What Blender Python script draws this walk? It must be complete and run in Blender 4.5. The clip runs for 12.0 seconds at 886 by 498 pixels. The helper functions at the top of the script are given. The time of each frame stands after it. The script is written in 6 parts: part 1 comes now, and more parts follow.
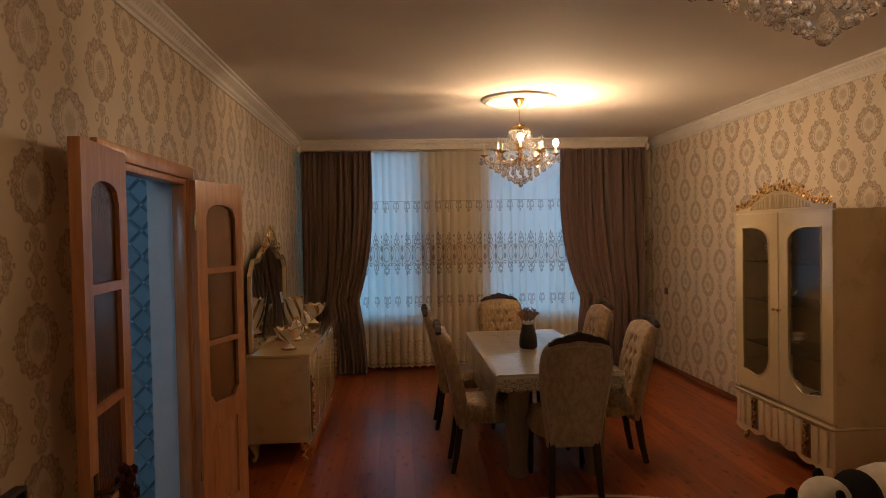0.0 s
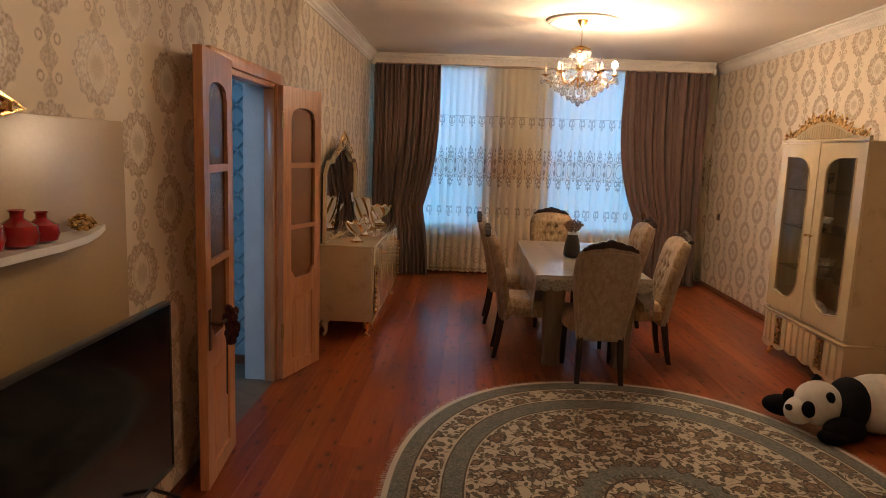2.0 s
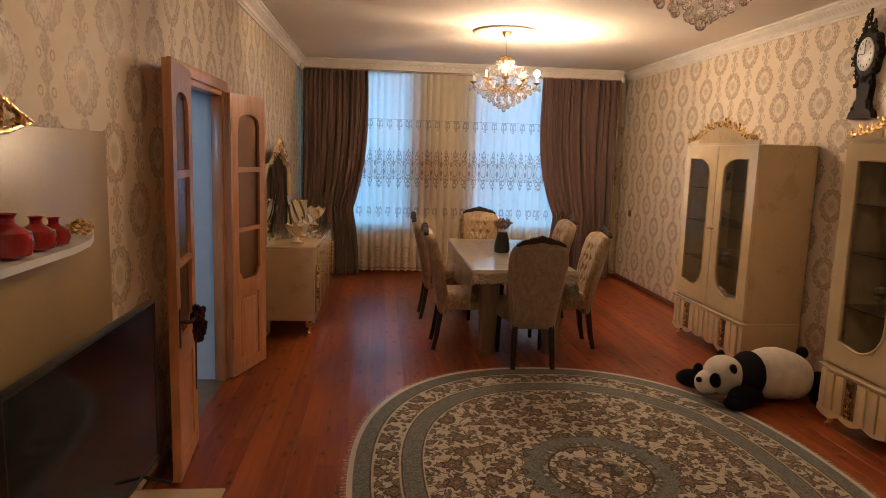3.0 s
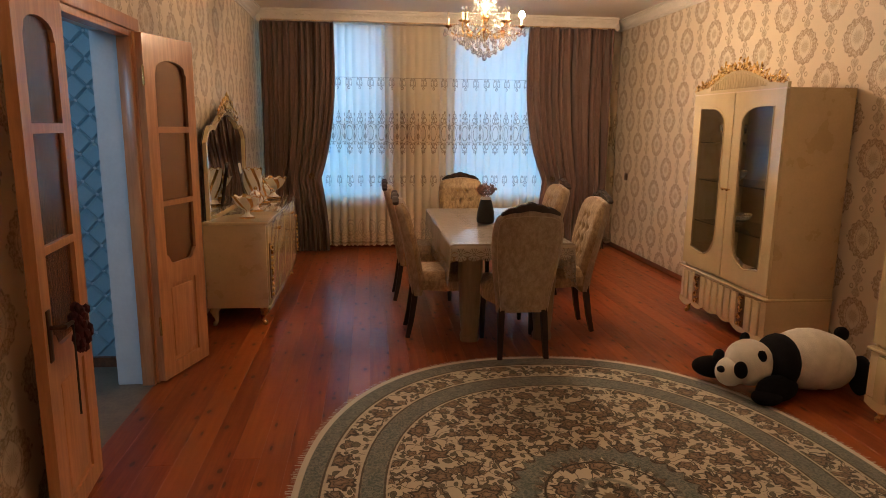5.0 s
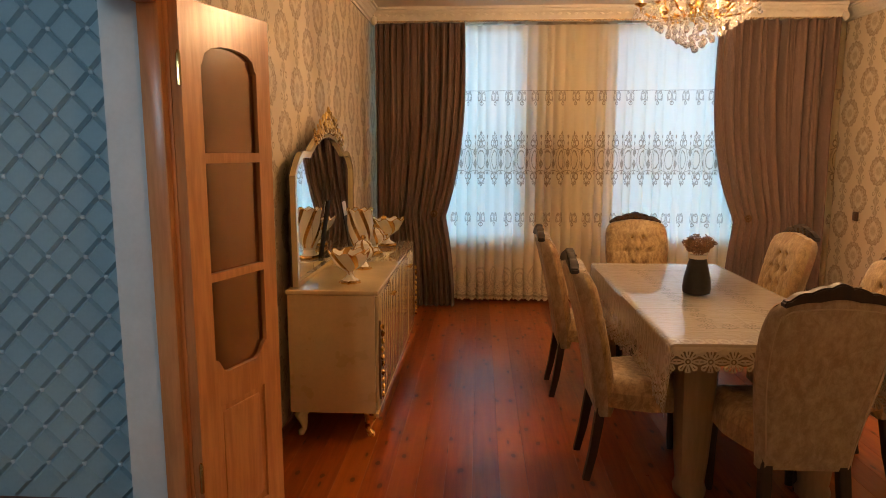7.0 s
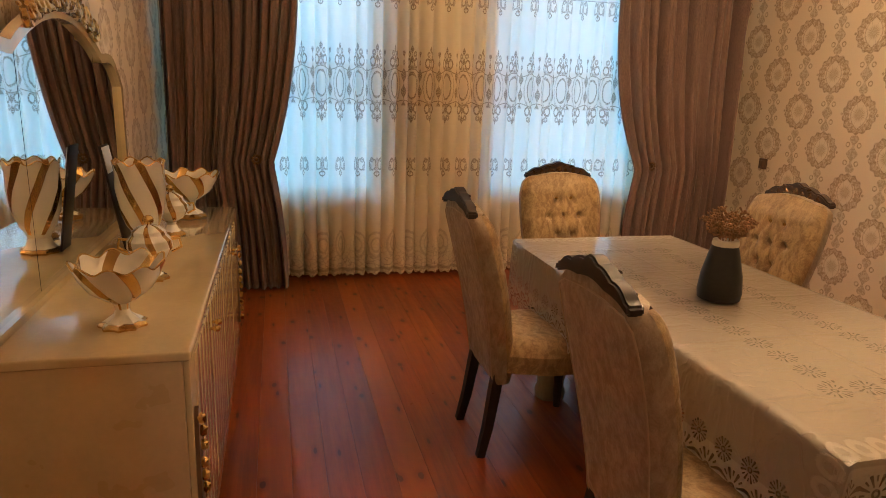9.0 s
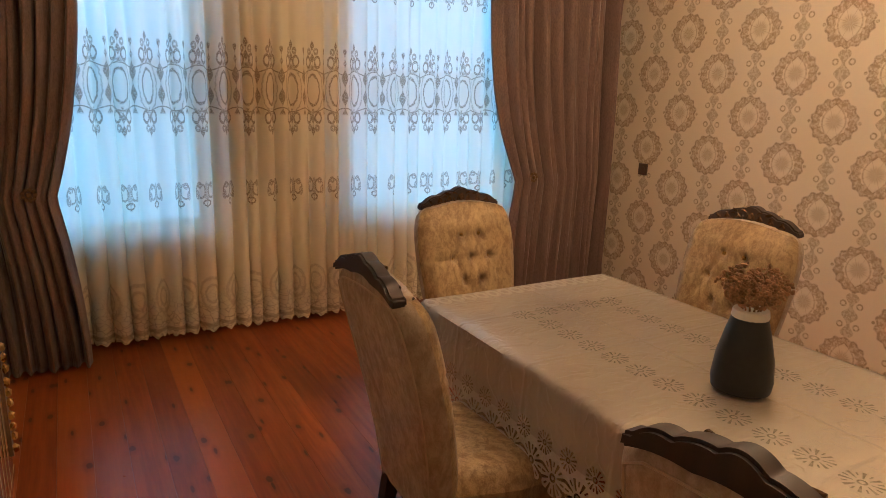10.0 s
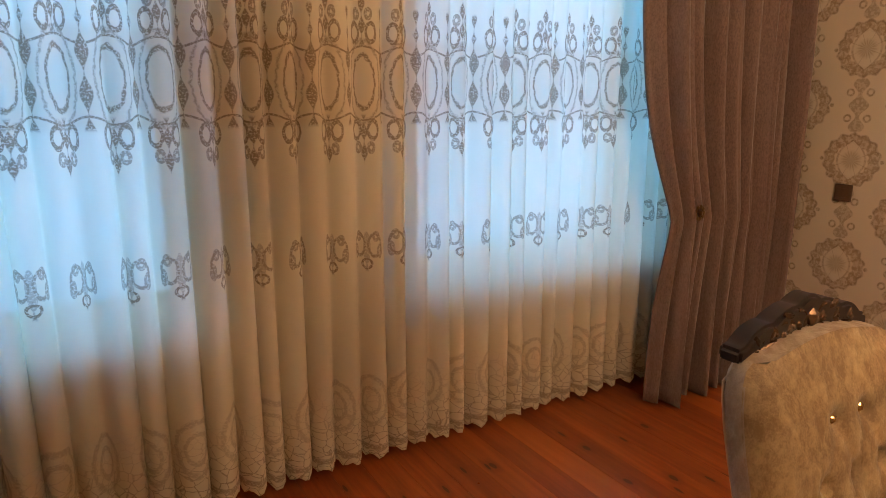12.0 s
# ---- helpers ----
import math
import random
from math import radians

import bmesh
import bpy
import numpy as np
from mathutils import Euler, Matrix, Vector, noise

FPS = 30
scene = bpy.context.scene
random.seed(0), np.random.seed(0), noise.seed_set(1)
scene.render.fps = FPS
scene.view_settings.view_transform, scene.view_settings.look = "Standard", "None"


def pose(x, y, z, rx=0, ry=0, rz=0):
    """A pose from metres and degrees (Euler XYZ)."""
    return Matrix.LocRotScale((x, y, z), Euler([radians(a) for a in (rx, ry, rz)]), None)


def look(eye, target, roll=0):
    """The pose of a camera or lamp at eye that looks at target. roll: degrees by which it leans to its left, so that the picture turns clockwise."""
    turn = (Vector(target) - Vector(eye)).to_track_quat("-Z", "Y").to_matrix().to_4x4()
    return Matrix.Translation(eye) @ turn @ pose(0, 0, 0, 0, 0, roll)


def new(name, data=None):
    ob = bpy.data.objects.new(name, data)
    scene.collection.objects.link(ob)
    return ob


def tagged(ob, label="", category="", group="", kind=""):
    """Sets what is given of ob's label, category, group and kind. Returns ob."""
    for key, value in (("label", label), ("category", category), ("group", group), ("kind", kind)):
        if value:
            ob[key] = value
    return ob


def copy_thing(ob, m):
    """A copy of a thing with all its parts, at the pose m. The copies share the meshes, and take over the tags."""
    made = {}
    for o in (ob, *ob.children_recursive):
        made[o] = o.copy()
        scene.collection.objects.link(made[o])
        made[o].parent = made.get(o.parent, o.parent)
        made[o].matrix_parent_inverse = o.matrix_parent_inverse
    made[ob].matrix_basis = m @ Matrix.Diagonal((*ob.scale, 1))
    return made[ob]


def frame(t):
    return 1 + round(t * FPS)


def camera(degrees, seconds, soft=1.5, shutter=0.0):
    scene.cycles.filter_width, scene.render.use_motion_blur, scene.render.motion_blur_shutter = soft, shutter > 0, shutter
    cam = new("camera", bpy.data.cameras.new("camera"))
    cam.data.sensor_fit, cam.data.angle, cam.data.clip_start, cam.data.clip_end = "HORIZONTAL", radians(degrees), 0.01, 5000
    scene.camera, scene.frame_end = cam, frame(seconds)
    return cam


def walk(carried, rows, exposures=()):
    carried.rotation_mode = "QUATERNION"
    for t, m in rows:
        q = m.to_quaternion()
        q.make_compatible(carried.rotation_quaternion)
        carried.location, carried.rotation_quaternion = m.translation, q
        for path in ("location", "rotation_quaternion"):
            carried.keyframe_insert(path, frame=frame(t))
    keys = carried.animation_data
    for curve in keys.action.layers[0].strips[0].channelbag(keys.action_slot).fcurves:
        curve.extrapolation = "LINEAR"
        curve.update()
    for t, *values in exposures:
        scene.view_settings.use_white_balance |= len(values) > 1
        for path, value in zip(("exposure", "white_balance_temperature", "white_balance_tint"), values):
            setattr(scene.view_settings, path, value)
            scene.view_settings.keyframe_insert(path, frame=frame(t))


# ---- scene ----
cam = camera(68.0, 12.0, soft=0.6)
PATH = [
    (0, (0.056, 0.152, 1.683), (0.191, 2.147, 1.638), -1.1),
    (0.5, (0.051, -0.045, 1.675), (0.199, 1.946, 1.558), 2.2),
    (1, (0.115, -0.223, 1.633), (0.223, 1.75, 1.322), 2.6),
    (1.5, (0.127, -0.323, 1.632), (0.279, 1.648, 1.331), 1.5),
    (2, (0.145, -0.394, 1.624), (0.078, 1.584, 1.331), 2.1),
    (2.5, (0.054, -0.508, 1.645), (0.057, 1.477, 1.4), 2.6),
    (3, (-0.054, -0.684, 1.64), (0.135, 1.287, 1.358), 1.8),
    (3.5, (-0.058, -0.716, 1.634), (0.118, 1.255, 1.339), 1.9),
    (3.7, (-0.037, -0.673, 1.629), (0.169, 1.29, 1.306), 1.9),
    (5.3, (0.17, 0.366, 1.524), (0.38, 2.32, 1.155), 0.2),
    (5.5, (0.187, 0.563, 1.554), (0.303, 2.535, 1.238), 0.5),
    (6, (0.114, 0.972, 1.481), (0.044, 2.944, 1.154), 2.1),
    (6.5, (-0.059, 1.374, 1.544), (-0.138, 3.348, 1.237), 1.4),
    (6.7, (-0.074, 1.549, 1.533), (-0.199, 3.526, 1.257), 0.3),
    (8.3, (-0.352, 2.905, 1.485), (-0.105, 4.834, 1.018), -0.6),
    (8.5, (-0.378, 3.097, 1.446), (-0.041, 5.015, 0.987), 0.3),
    (9, (-0.405, 3.519, 1.44), (0.077, 5.4, 0.961), 2.0),
    (9.5, (-0.339, 4.007, 1.463), (0.24, 5.857, 0.974), -0.5),
    (10, (-0.351, 4.456, 1.473), (0.611, 6.144, 0.998), 1.7),
    (10.5, (-0.256, 4.936, 1.424), (0.552, 6.705, 0.956), -1.8),
    (11, (-0.176, 5.369, 1.402), (0.648, 7.119, 0.895), 0.2),
    (11.5, (-0.112, 5.854, 1.335), (0.881, 7.505, 0.799), -0.6),
    (12, (-0.025, 6.227, 1.402), (0.987, 7.89, 0.942), 0.2),
]
walk(cam, [(t, look(eye, target, roll)) for t, eye, target, roll in PATH],
     exposures=[(0.0, -1.18, 5780, 12), (0.5, -1.01, 5780, 12), (1.5, -1.05, 5220, 11), (2.0, -0.38, 5250, 11), (2.5, -0.18, 5250, 11), (3.5, -0.42, 5250, 11),
                (5.5, -0.14, 5850, 12), (6.5, -0.02, 6950, 15), (8.5, 0.05, 6450, 12), (9.5, -0.05, 5800, 10), (10.0, -0.06, 5600, 10), (10.5, -0.07, 5700, 12), (12.0, -0.12, 5700, 12)])

# ---- world and lights ----
world = bpy.data.worlds.new("world")
scene.world = world
world.use_nodes = True
_sky = world.node_tree.nodes.new("ShaderNodeTexSky")
_sky.sky_type, _sky.sun_disc = "NISHITA", False
_sky.sun_elevation, _sky.sun_rotation = radians(8), radians(200)
_bg = world.node_tree.nodes["Background"]
_bg.inputs["Strength"].default_value = 0.08
world.node_tree.links.new(_sky.outputs[0], _bg.inputs["Color"])

SKY_GLOW = 5.6
BULB_WATTS = 92.0
BULB2_WATTS = 42.0
WARM = (1.0, 0.635, 0.32)


def area_lamp(name, m, watts, colour, w, h):
    data = bpy.data.lights.new(name, "AREA")
    data.shape, data.size, data.size_y = "RECTANGLE", w, h
    data.energy, data.color = watts, colour
    ob = new(name, data)
    ob.matrix_world = m
    return ob


# added area lamp stands in for the hall's unseen cool daylight; no window here
area_lamp("hall_fill_lamp", look((-1.75, 1.5, 2.35), (-2.0, 4.3, 0.9)), 15.0, (0.50, 0.78, 1.0), 0.6, 0.6)

# ---- node arithmetic ----
class X:
    """A number in a node tree, with plain arithmetic."""

    def __init__(self, nt, s):
        self.nt, self.s = nt, s

    def op(self, kind, *more):
        n = self.nt.nodes.new("ShaderNodeMath")
        n.operation = kind
        for i, a in enumerate((self, *more)):
            v = a.s if isinstance(a, X) else a
            if isinstance(v, (int, float)):
                n.inputs[i].default_value = v
            else:
                self.nt.links.new(v, n.inputs[i])
        return X(self.nt, n.outputs[0])

    def __add__(self, o): return self.op("ADD", o)
    def __radd__(self, o): return self.op("ADD", o)
    def __sub__(self, o): return self.op("SUBTRACT", o)
    def __rsub__(self, o): return (self * -1.0) + o
    def __mul__(self, o): return self.op("MULTIPLY", o)
    def __rmul__(self, o): return self.op("MULTIPLY", o)
    def __truediv__(self, o): return self.op("DIVIDE", o)
    def mod(self, o): return self.op("FLOORED_MODULO", o)
    def sin(self): return self.op("SINE")
    def cos(self): return self.op("COSINE")
    def abs(self): return self.op("ABSOLUTE")
    def sqrt(self): return self.op("SQRT")
    def min(self, o): return self.op("MINIMUM", o)
    def max(self, o): return self.op("MAXIMUM", o)
    def pow(self, o): return self.op("POWER", o)
    def atan2(self, o): return self.op("ARCTAN2", o)
    def floor(self): return self.op("FLOOR")

    def up(self, a, b):
        """0 below a, 1 above b, smooth between."""
        n = self.nt.nodes.new("ShaderNodeMapRange")
        n.interpolation_type = "SMOOTHSTEP"
        self.nt.links.new(self.s, n.inputs[0])
        n.inputs[1].default_value, n.inputs[2].default_value = a, b
        return X(self.nt, n.outputs[0])

    def band(self, a, b, soft):
        return self.up(a - soft, a + soft) * (1.0 - self.up(b - soft, b + soft))


def cell(x, period):
    """x folded into -period/2 .. period/2."""
    return (x + period / 2).mod(period) - period / 2


class M:
    """A material under construction."""

    def __init__(self, name):
        self.m = bpy.data.materials.new(name)
        self.m.use_nodes = True
        self.nt = self.m.node_tree
        self.b = self.nt.nodes["Principled BSDF"]
        self.out = self.nt.nodes["Material Output"]

    def axes(self, kind="world"):
        if kind == "world":
            src = self.nt.nodes.new("ShaderNodeNewGeometry").outputs["Position"]
        elif kind == "object":
            src = self.nt.nodes.new("ShaderNodeTexCoord").outputs["Object"]
        else:
            src = self.nt.nodes.new("ShaderNodeTexCoord").outputs["UV"]
        sep = self.nt.nodes.new("ShaderNodeSeparateXYZ")
        self.nt.links.new(src, sep.inputs[0])
        return [X(self.nt, o) for o in sep.outputs]

    def vec(self, x, y, z):
        n = self.nt.nodes.new("ShaderNodeCombineXYZ")
        for i, a in enumerate((x, y, z)):
            if isinstance(a, X):
                self.nt.links.new(a.s, n.inputs[i])
            else:
                n.inputs[i].default_value = a
        return n.outputs[0]

    def noise(self, v, scale, detail=3.0, rough=0.55):
        n = self.nt.nodes.new("ShaderNodeTexNoise")
        n.inputs["Scale"].default_value, n.inputs["Detail"].default_value, n.inputs["Roughness"].default_value = scale, detail, rough
        self.nt.links.new(v, n.inputs["Vector"])
        return X(self.nt, n.outputs[0])

    def voronoi(self, v, scale, feature="F1", out="Distance"):
        n = self.nt.nodes.new("ShaderNodeTexVoronoi")
        n.feature = feature
        n.inputs["Scale"].default_value = scale
        self.nt.links.new(v, n.inputs["Vector"])
        return X(self.nt, n.outputs[out])

    def rand(self):
        return X(self.nt, self.nt.nodes.new("ShaderNodeObjectInfo").outputs["Random"])

    def mix(self, f, a, b):
        n = self.nt.nodes.new("ShaderNodeMix")
        n.data_type = "RGBA"
        self.put(n.inputs[0], f)
        self.put(n.inputs[6], a)
        self.put(n.inputs[7], b)
        return n.outputs[2]

    def put(self, socket, v):
        if isinstance(v, X):
            v = v.s
        if isinstance(v, (int, float)):
            socket.default_value = v
        elif isinstance(v, (tuple, list)):
            socket.default_value = (*v, 1.0) if len(v) == 3 else v
        else:
            self.nt.links.new(v, socket)

    def set(self, **kw):
        names = dict(color="Base Color", rough="Roughness", metal="Metallic", trans="Transmission Weight", coat="Coat Weight",
                     coat_rough="Coat Roughness", sheen="Sheen Weight", ior="IOR", alpha="Alpha", spec="Specular IOR Level",
                     emit="Emission Color", glow="Emission Strength")
        for k, v in kw.items():
            self.put(self.b.inputs[names[k]], v)
        return self

    def bump(self, h, strength=0.3, dist=0.01):
        n = self.nt.nodes.new("ShaderNodeBump")
        n.inputs["Strength"].default_value, n.inputs["Distance"].default_value = strength, dist
        self.put(n.inputs["Height"], h)
        self.nt.links.new(n.outputs[0], self.b.inputs["Normal"])
        return self


def plain(name, color, rough=0.5, metal=0.0, vary=0.12, scale=6.0, grain=60.0, bump=0.08, coords="object", **kw):
    """A surface with two scales of variation: patches and fine grain."""
    k = M(name)
    v = k.vec(*k.axes(coords))
    big, fine = k.noise(v, scale), k.noise(v, grain, 2.0)
    dark = [c * (1 - vary) for c in color]
    lite = [min(1.0, c * (1 + vary)) for c in color]
    f = (big * 0.7 + fine * 0.3).up(0.3, 0.7)
    k.set(color=k.mix(f, dark, lite), rough=(big - 0.5) * 0.25 + rough, metal=metal, **kw)
    k.bump(fine, bump, 0.004)
    return k.m


# ---- materials ----
def make_wallpaper(name, across, u0, z0):
    """Cream paper with staggered medallions in taupe, joined by little sprays. across: the wall's level axis; u0, z0: one medallion's centre."""
    k = M(name)
    ax = k.axes()
    u, z = ax[across], ax[2]
    P, Q = 0.53, 0.515

    def lattice(du, dz):
        a, b = cell(u - du, P), cell(z - dz, Q)
        ang = b.atan2(a)
        r = ((a / 0.127) * (a / 0.127) + (b / 0.123) * (b / 0.123)).sqrt()
        edge = r * ((ang * 14.0).cos() * 0.045 + 1.0)
        ring = edge.band(0.62, 1.0, 0.03)
        eye = a.abs() / 0.060 + (b / 0.094) * (b / 0.094)
        lines = edge.band(0.95, 1.04, 0.03).max(eye.band(1.0, 1.16, 0.05) * 0.8)
        white = 1.0 - eye.up(0.92, 1.0)
        core = (1.0 - r.up(0.20, 0.44)) * ((ang * 18.0).sin() * 0.35 + 0.65)
        knob = ((a.abs() - 0.140) * (a.abs() - 0.140) + b * b).sqrt()
        knobs = 1.0 - knob.up(0.006, 0.013)
        # the spray between two medallions of a column
        c = cell(z - dz - Q / 2, Q)
        w = c.abs() * -0.10 + 0.030 + ((c * 62.0).cos() * 0.016)
        spray = (1.0 - (a.abs() - w).up(-0.004, 0.004)) * (1.0 - c.abs().up(0.118, 0.128))
        curl = (((a.abs() - 0.045) * (a.abs() - 0.045) + (c.abs() - 0.060) * (c.abs() - 0.060)).sqrt()).band(0.010, 0.019, 0.003)
        return ring, lines, white, core, knobs.max(spray * 0.8).max(curl), ang * ring, (1.0 - r.up(0.90, 0.96)), ang * (1.0 - r.up(0.90, 0.96))

    s, t = lattice(u0, z0), lattice(u0 + P / 2, z0 + Q / 2)
    ring, lines, white, core, spray = [p.max(q) for p, q in zip(s[:5], t[:5])]
    s_ang, inside, c_ang = s[5] + t[5], s[6].max(t[6]), s[7] + t[7]
    v = k.vec(*ax)
    fine, soft, tiny = k.noise(v, 85.0, 3.0), k.noise(v, 2.3), k.noise(v, 420.0, 2.0)
    leafy = fine.up(0.42, 0.58)
    base = k.mix(soft, (0.67, 0.565, 0.42), (0.76, 0.655, 0.50))
    rays = ((s_ang * 16.0).cos() * 0.5 + 0.5).max(0.25)
    col = k.mix(ring * (leafy * 0.45 + 0.26 + rays * 0.22), base, (0.345, 0.24, 0.135))
    star = (1.0 - ((c_ang * 4.0).cos().abs()).up(0.0, 0.16)) * 0.5
    col = k.mix(spray * (leafy * 0.5 + 0.45), col, (0.34, 0.26, 0.16))
    col = k.mix(lines * (leafy * 0.35 + 0.30), col, (0.25, 0.17, 0.10))
    col = k.mix(white * 0.8, col, (0.70, 0.62, 0.49))
    col = k.mix(core * 0.75, col, (0.38, 0.28, 0.155))
    col = k.mix(star * inside, col, (0.33, 0.235, 0.13))
    col = k.mix(tiny.up(0.35, 0.65) * 0.12, col, (0.45, 0.38, 0.28))
    k.set(color=col, rough=0.55 - ring * 0.12, spec=0.35)
    k.bump(ring * 0.5 + lines * 0.4 + tiny * 0.35 + spray * 0.4, 0.25, 0.0015)
    return k.m


def make_floor_wood():
    k = M("varnished pine boards")
    x, y, z = k.axes("world")
    r = k.rand()
    v = k.vec(x * 9.0 + r * 37.0, y * 0.55 + r * 91.0, r * 11.0)
    grain = k.noise(v, 3.2, 6.0, 0.62)
    wide = k.noise(k.vec(x * 1.2, y * 0.45, r * 4.0), 2.0)

    def knots(su, sv, r0, seed):
        cells = k.nt.nodes.new("ShaderNodeTexVoronoi")
        cells.voronoi_dimensions = "2D"
        cells.inputs["Scale"].default_value = 1.0
        k.nt.links.new(k.vec(x * su + r * seed, y * sv + r * 23.0, 0.0), cells.inputs["Vector"])
        d = X(k.nt, cells.outputs["Distance"])
        n = k.noise(k.vec(x * 60.0, y * 25.0, r), 1.0, 2.0)
        d = d + (n - 0.5) * r0 * 0.7
        return 1.0 - d.up(r0 * 0.65, r0), (1.0 - d.up(r0, r0 * 2.6)) * 0.42

    k1, h1 = knots(4.4, 2.2, 0.060, 50.0)
    k2, h2 = knots(6.5, 1.7, 0.050, 31.0)
    dots, halo = k1.max(k2), h1.max(h2)
    col = k.mix(grain.up(0.28, 0.74), (0.205, 0.037, 0.0055), (0.36, 0.082, 0.0105))
    tone = (r * 7.31).mod(1.0)
    col = k.mix(tone.up(0.35, 1.0) * 0.60, col, (0.43, 0.112, 0.0125))
    col = k.mix((1.0 - tone.up(0.0, 0.35)) * 0.35, col, (0.145, 0.026, 0.006))
    col = k.mix(wide.up(0.5, 0.8) * 0.35, col, (0.19, 0.038, 0.007))
    col = k.mix(halo, col, (0.15, 0.027, 0.006))
    col = k.mix(dots * 0.75, col, (0.045, 0.010, 0.004))
    scuff = k.noise(k.vec(x * 5.0, y * 5.0, r), 5.0, 4.0)
    k.set(color=col, rough=scuff * 0.22 + 0.22, coat=0.14, coat_rough=0.13, spec=0.32)
    k.bump(grain * 0.5 + scuff * 0.4 - dots * 0.4, 0.10, 0.003)
    return k.m


def make_wood(name, lo, hi, rough=0.4, coat=0.2, along=2, stretch=12.0):
    k = M(name)
    ax = k.axes("object")
    f = [a * (1.2 if i == along else stretch) for i, a in enumerate(ax)]
    r = k.rand()
    v = k.vec(f[0] + r * 9.0, f[1] + r * 5.0, f[2])
    g = k.noise(v, 3.0, 5.0, 0.6)
    k.set(color=k.mix(g.up(0.3, 0.7), lo, hi), rough=g * 0.12 + rough, coat=coat, coat_rough=0.2)
    k.bump(g, 0.08, 0.002)
    return k.m


def make_velvet(name, lo, hi, crushed=1.0):
    """Crushed velvet: pale and deep patches where the pile lies one way or the other."""
    k = M(name)
    x, y, z = k.axes("object")
    v = k.vec(x, y, z)
    warp = k.noise(v, 7.0, 4.0)
    crush = k.noise(k.vec(x + warp * 0.12, y + warp * 0.12, z * 0.45 + warp * 0.05), 38.0, 5.0, 0.72)
    patch = k.noise(k.vec(x + warp * 0.1, y, z), 11.0, 3.0)
    fine = k.noise(v, 260.0, 2.0)
    f = (crush * 0.72 + patch * 0.14 + fine * 0.14).up(0.37, 0.65)
    col = k.mix(f, lo, hi)
    # brightest flecks: the pile's highlights, put into the colour
    glint = (crush * 0.7 + patch * 0.3).up(0.58, 0.70)
    col = k.mix(glint * (0.35 * crushed), col, [min(1.0, c * 1.35) for c in hi])
    k.set(color=col, rough=0.62 - f * 0.28, sheen=0.12, spec=0.4)
    k.bump(crush * 0.8 + fine * 0.2, 0.5 * crushed, 0.005)
    return k.m


def make_drape():
    k = M("brown woven drape")
    x, y, z = k.axes()
    slub = k.noise(k.vec(x * 70.0, y * 70.0, z * 24.0), 2.2, 4.0, 0.7)
    fleck = k.noise(k.vec(x * 60.0, y * 60.0, z * 40.0), 3.0, 2.0)
    col = k.mix((slub * 0.6 + fleck * 0.4).up(0.22, 0.78), (0.108, 0.065, 0.052), (0.228, 0.150, 0.121))
    streak = k.noise(k.vec(x * 45.0, y * 45.0, z * 0.9), 1.0, 4.0, 0.7)
    col = k.mix(streak.up(0.52, 0.70) * 0.35, col, (0.085, 0.045, 0.032))
    k.set(color=col, rough=0.72, sheen=0.25, spec=0.25)
    k.bump(slub, 0.15, 0.002)
    return k.m


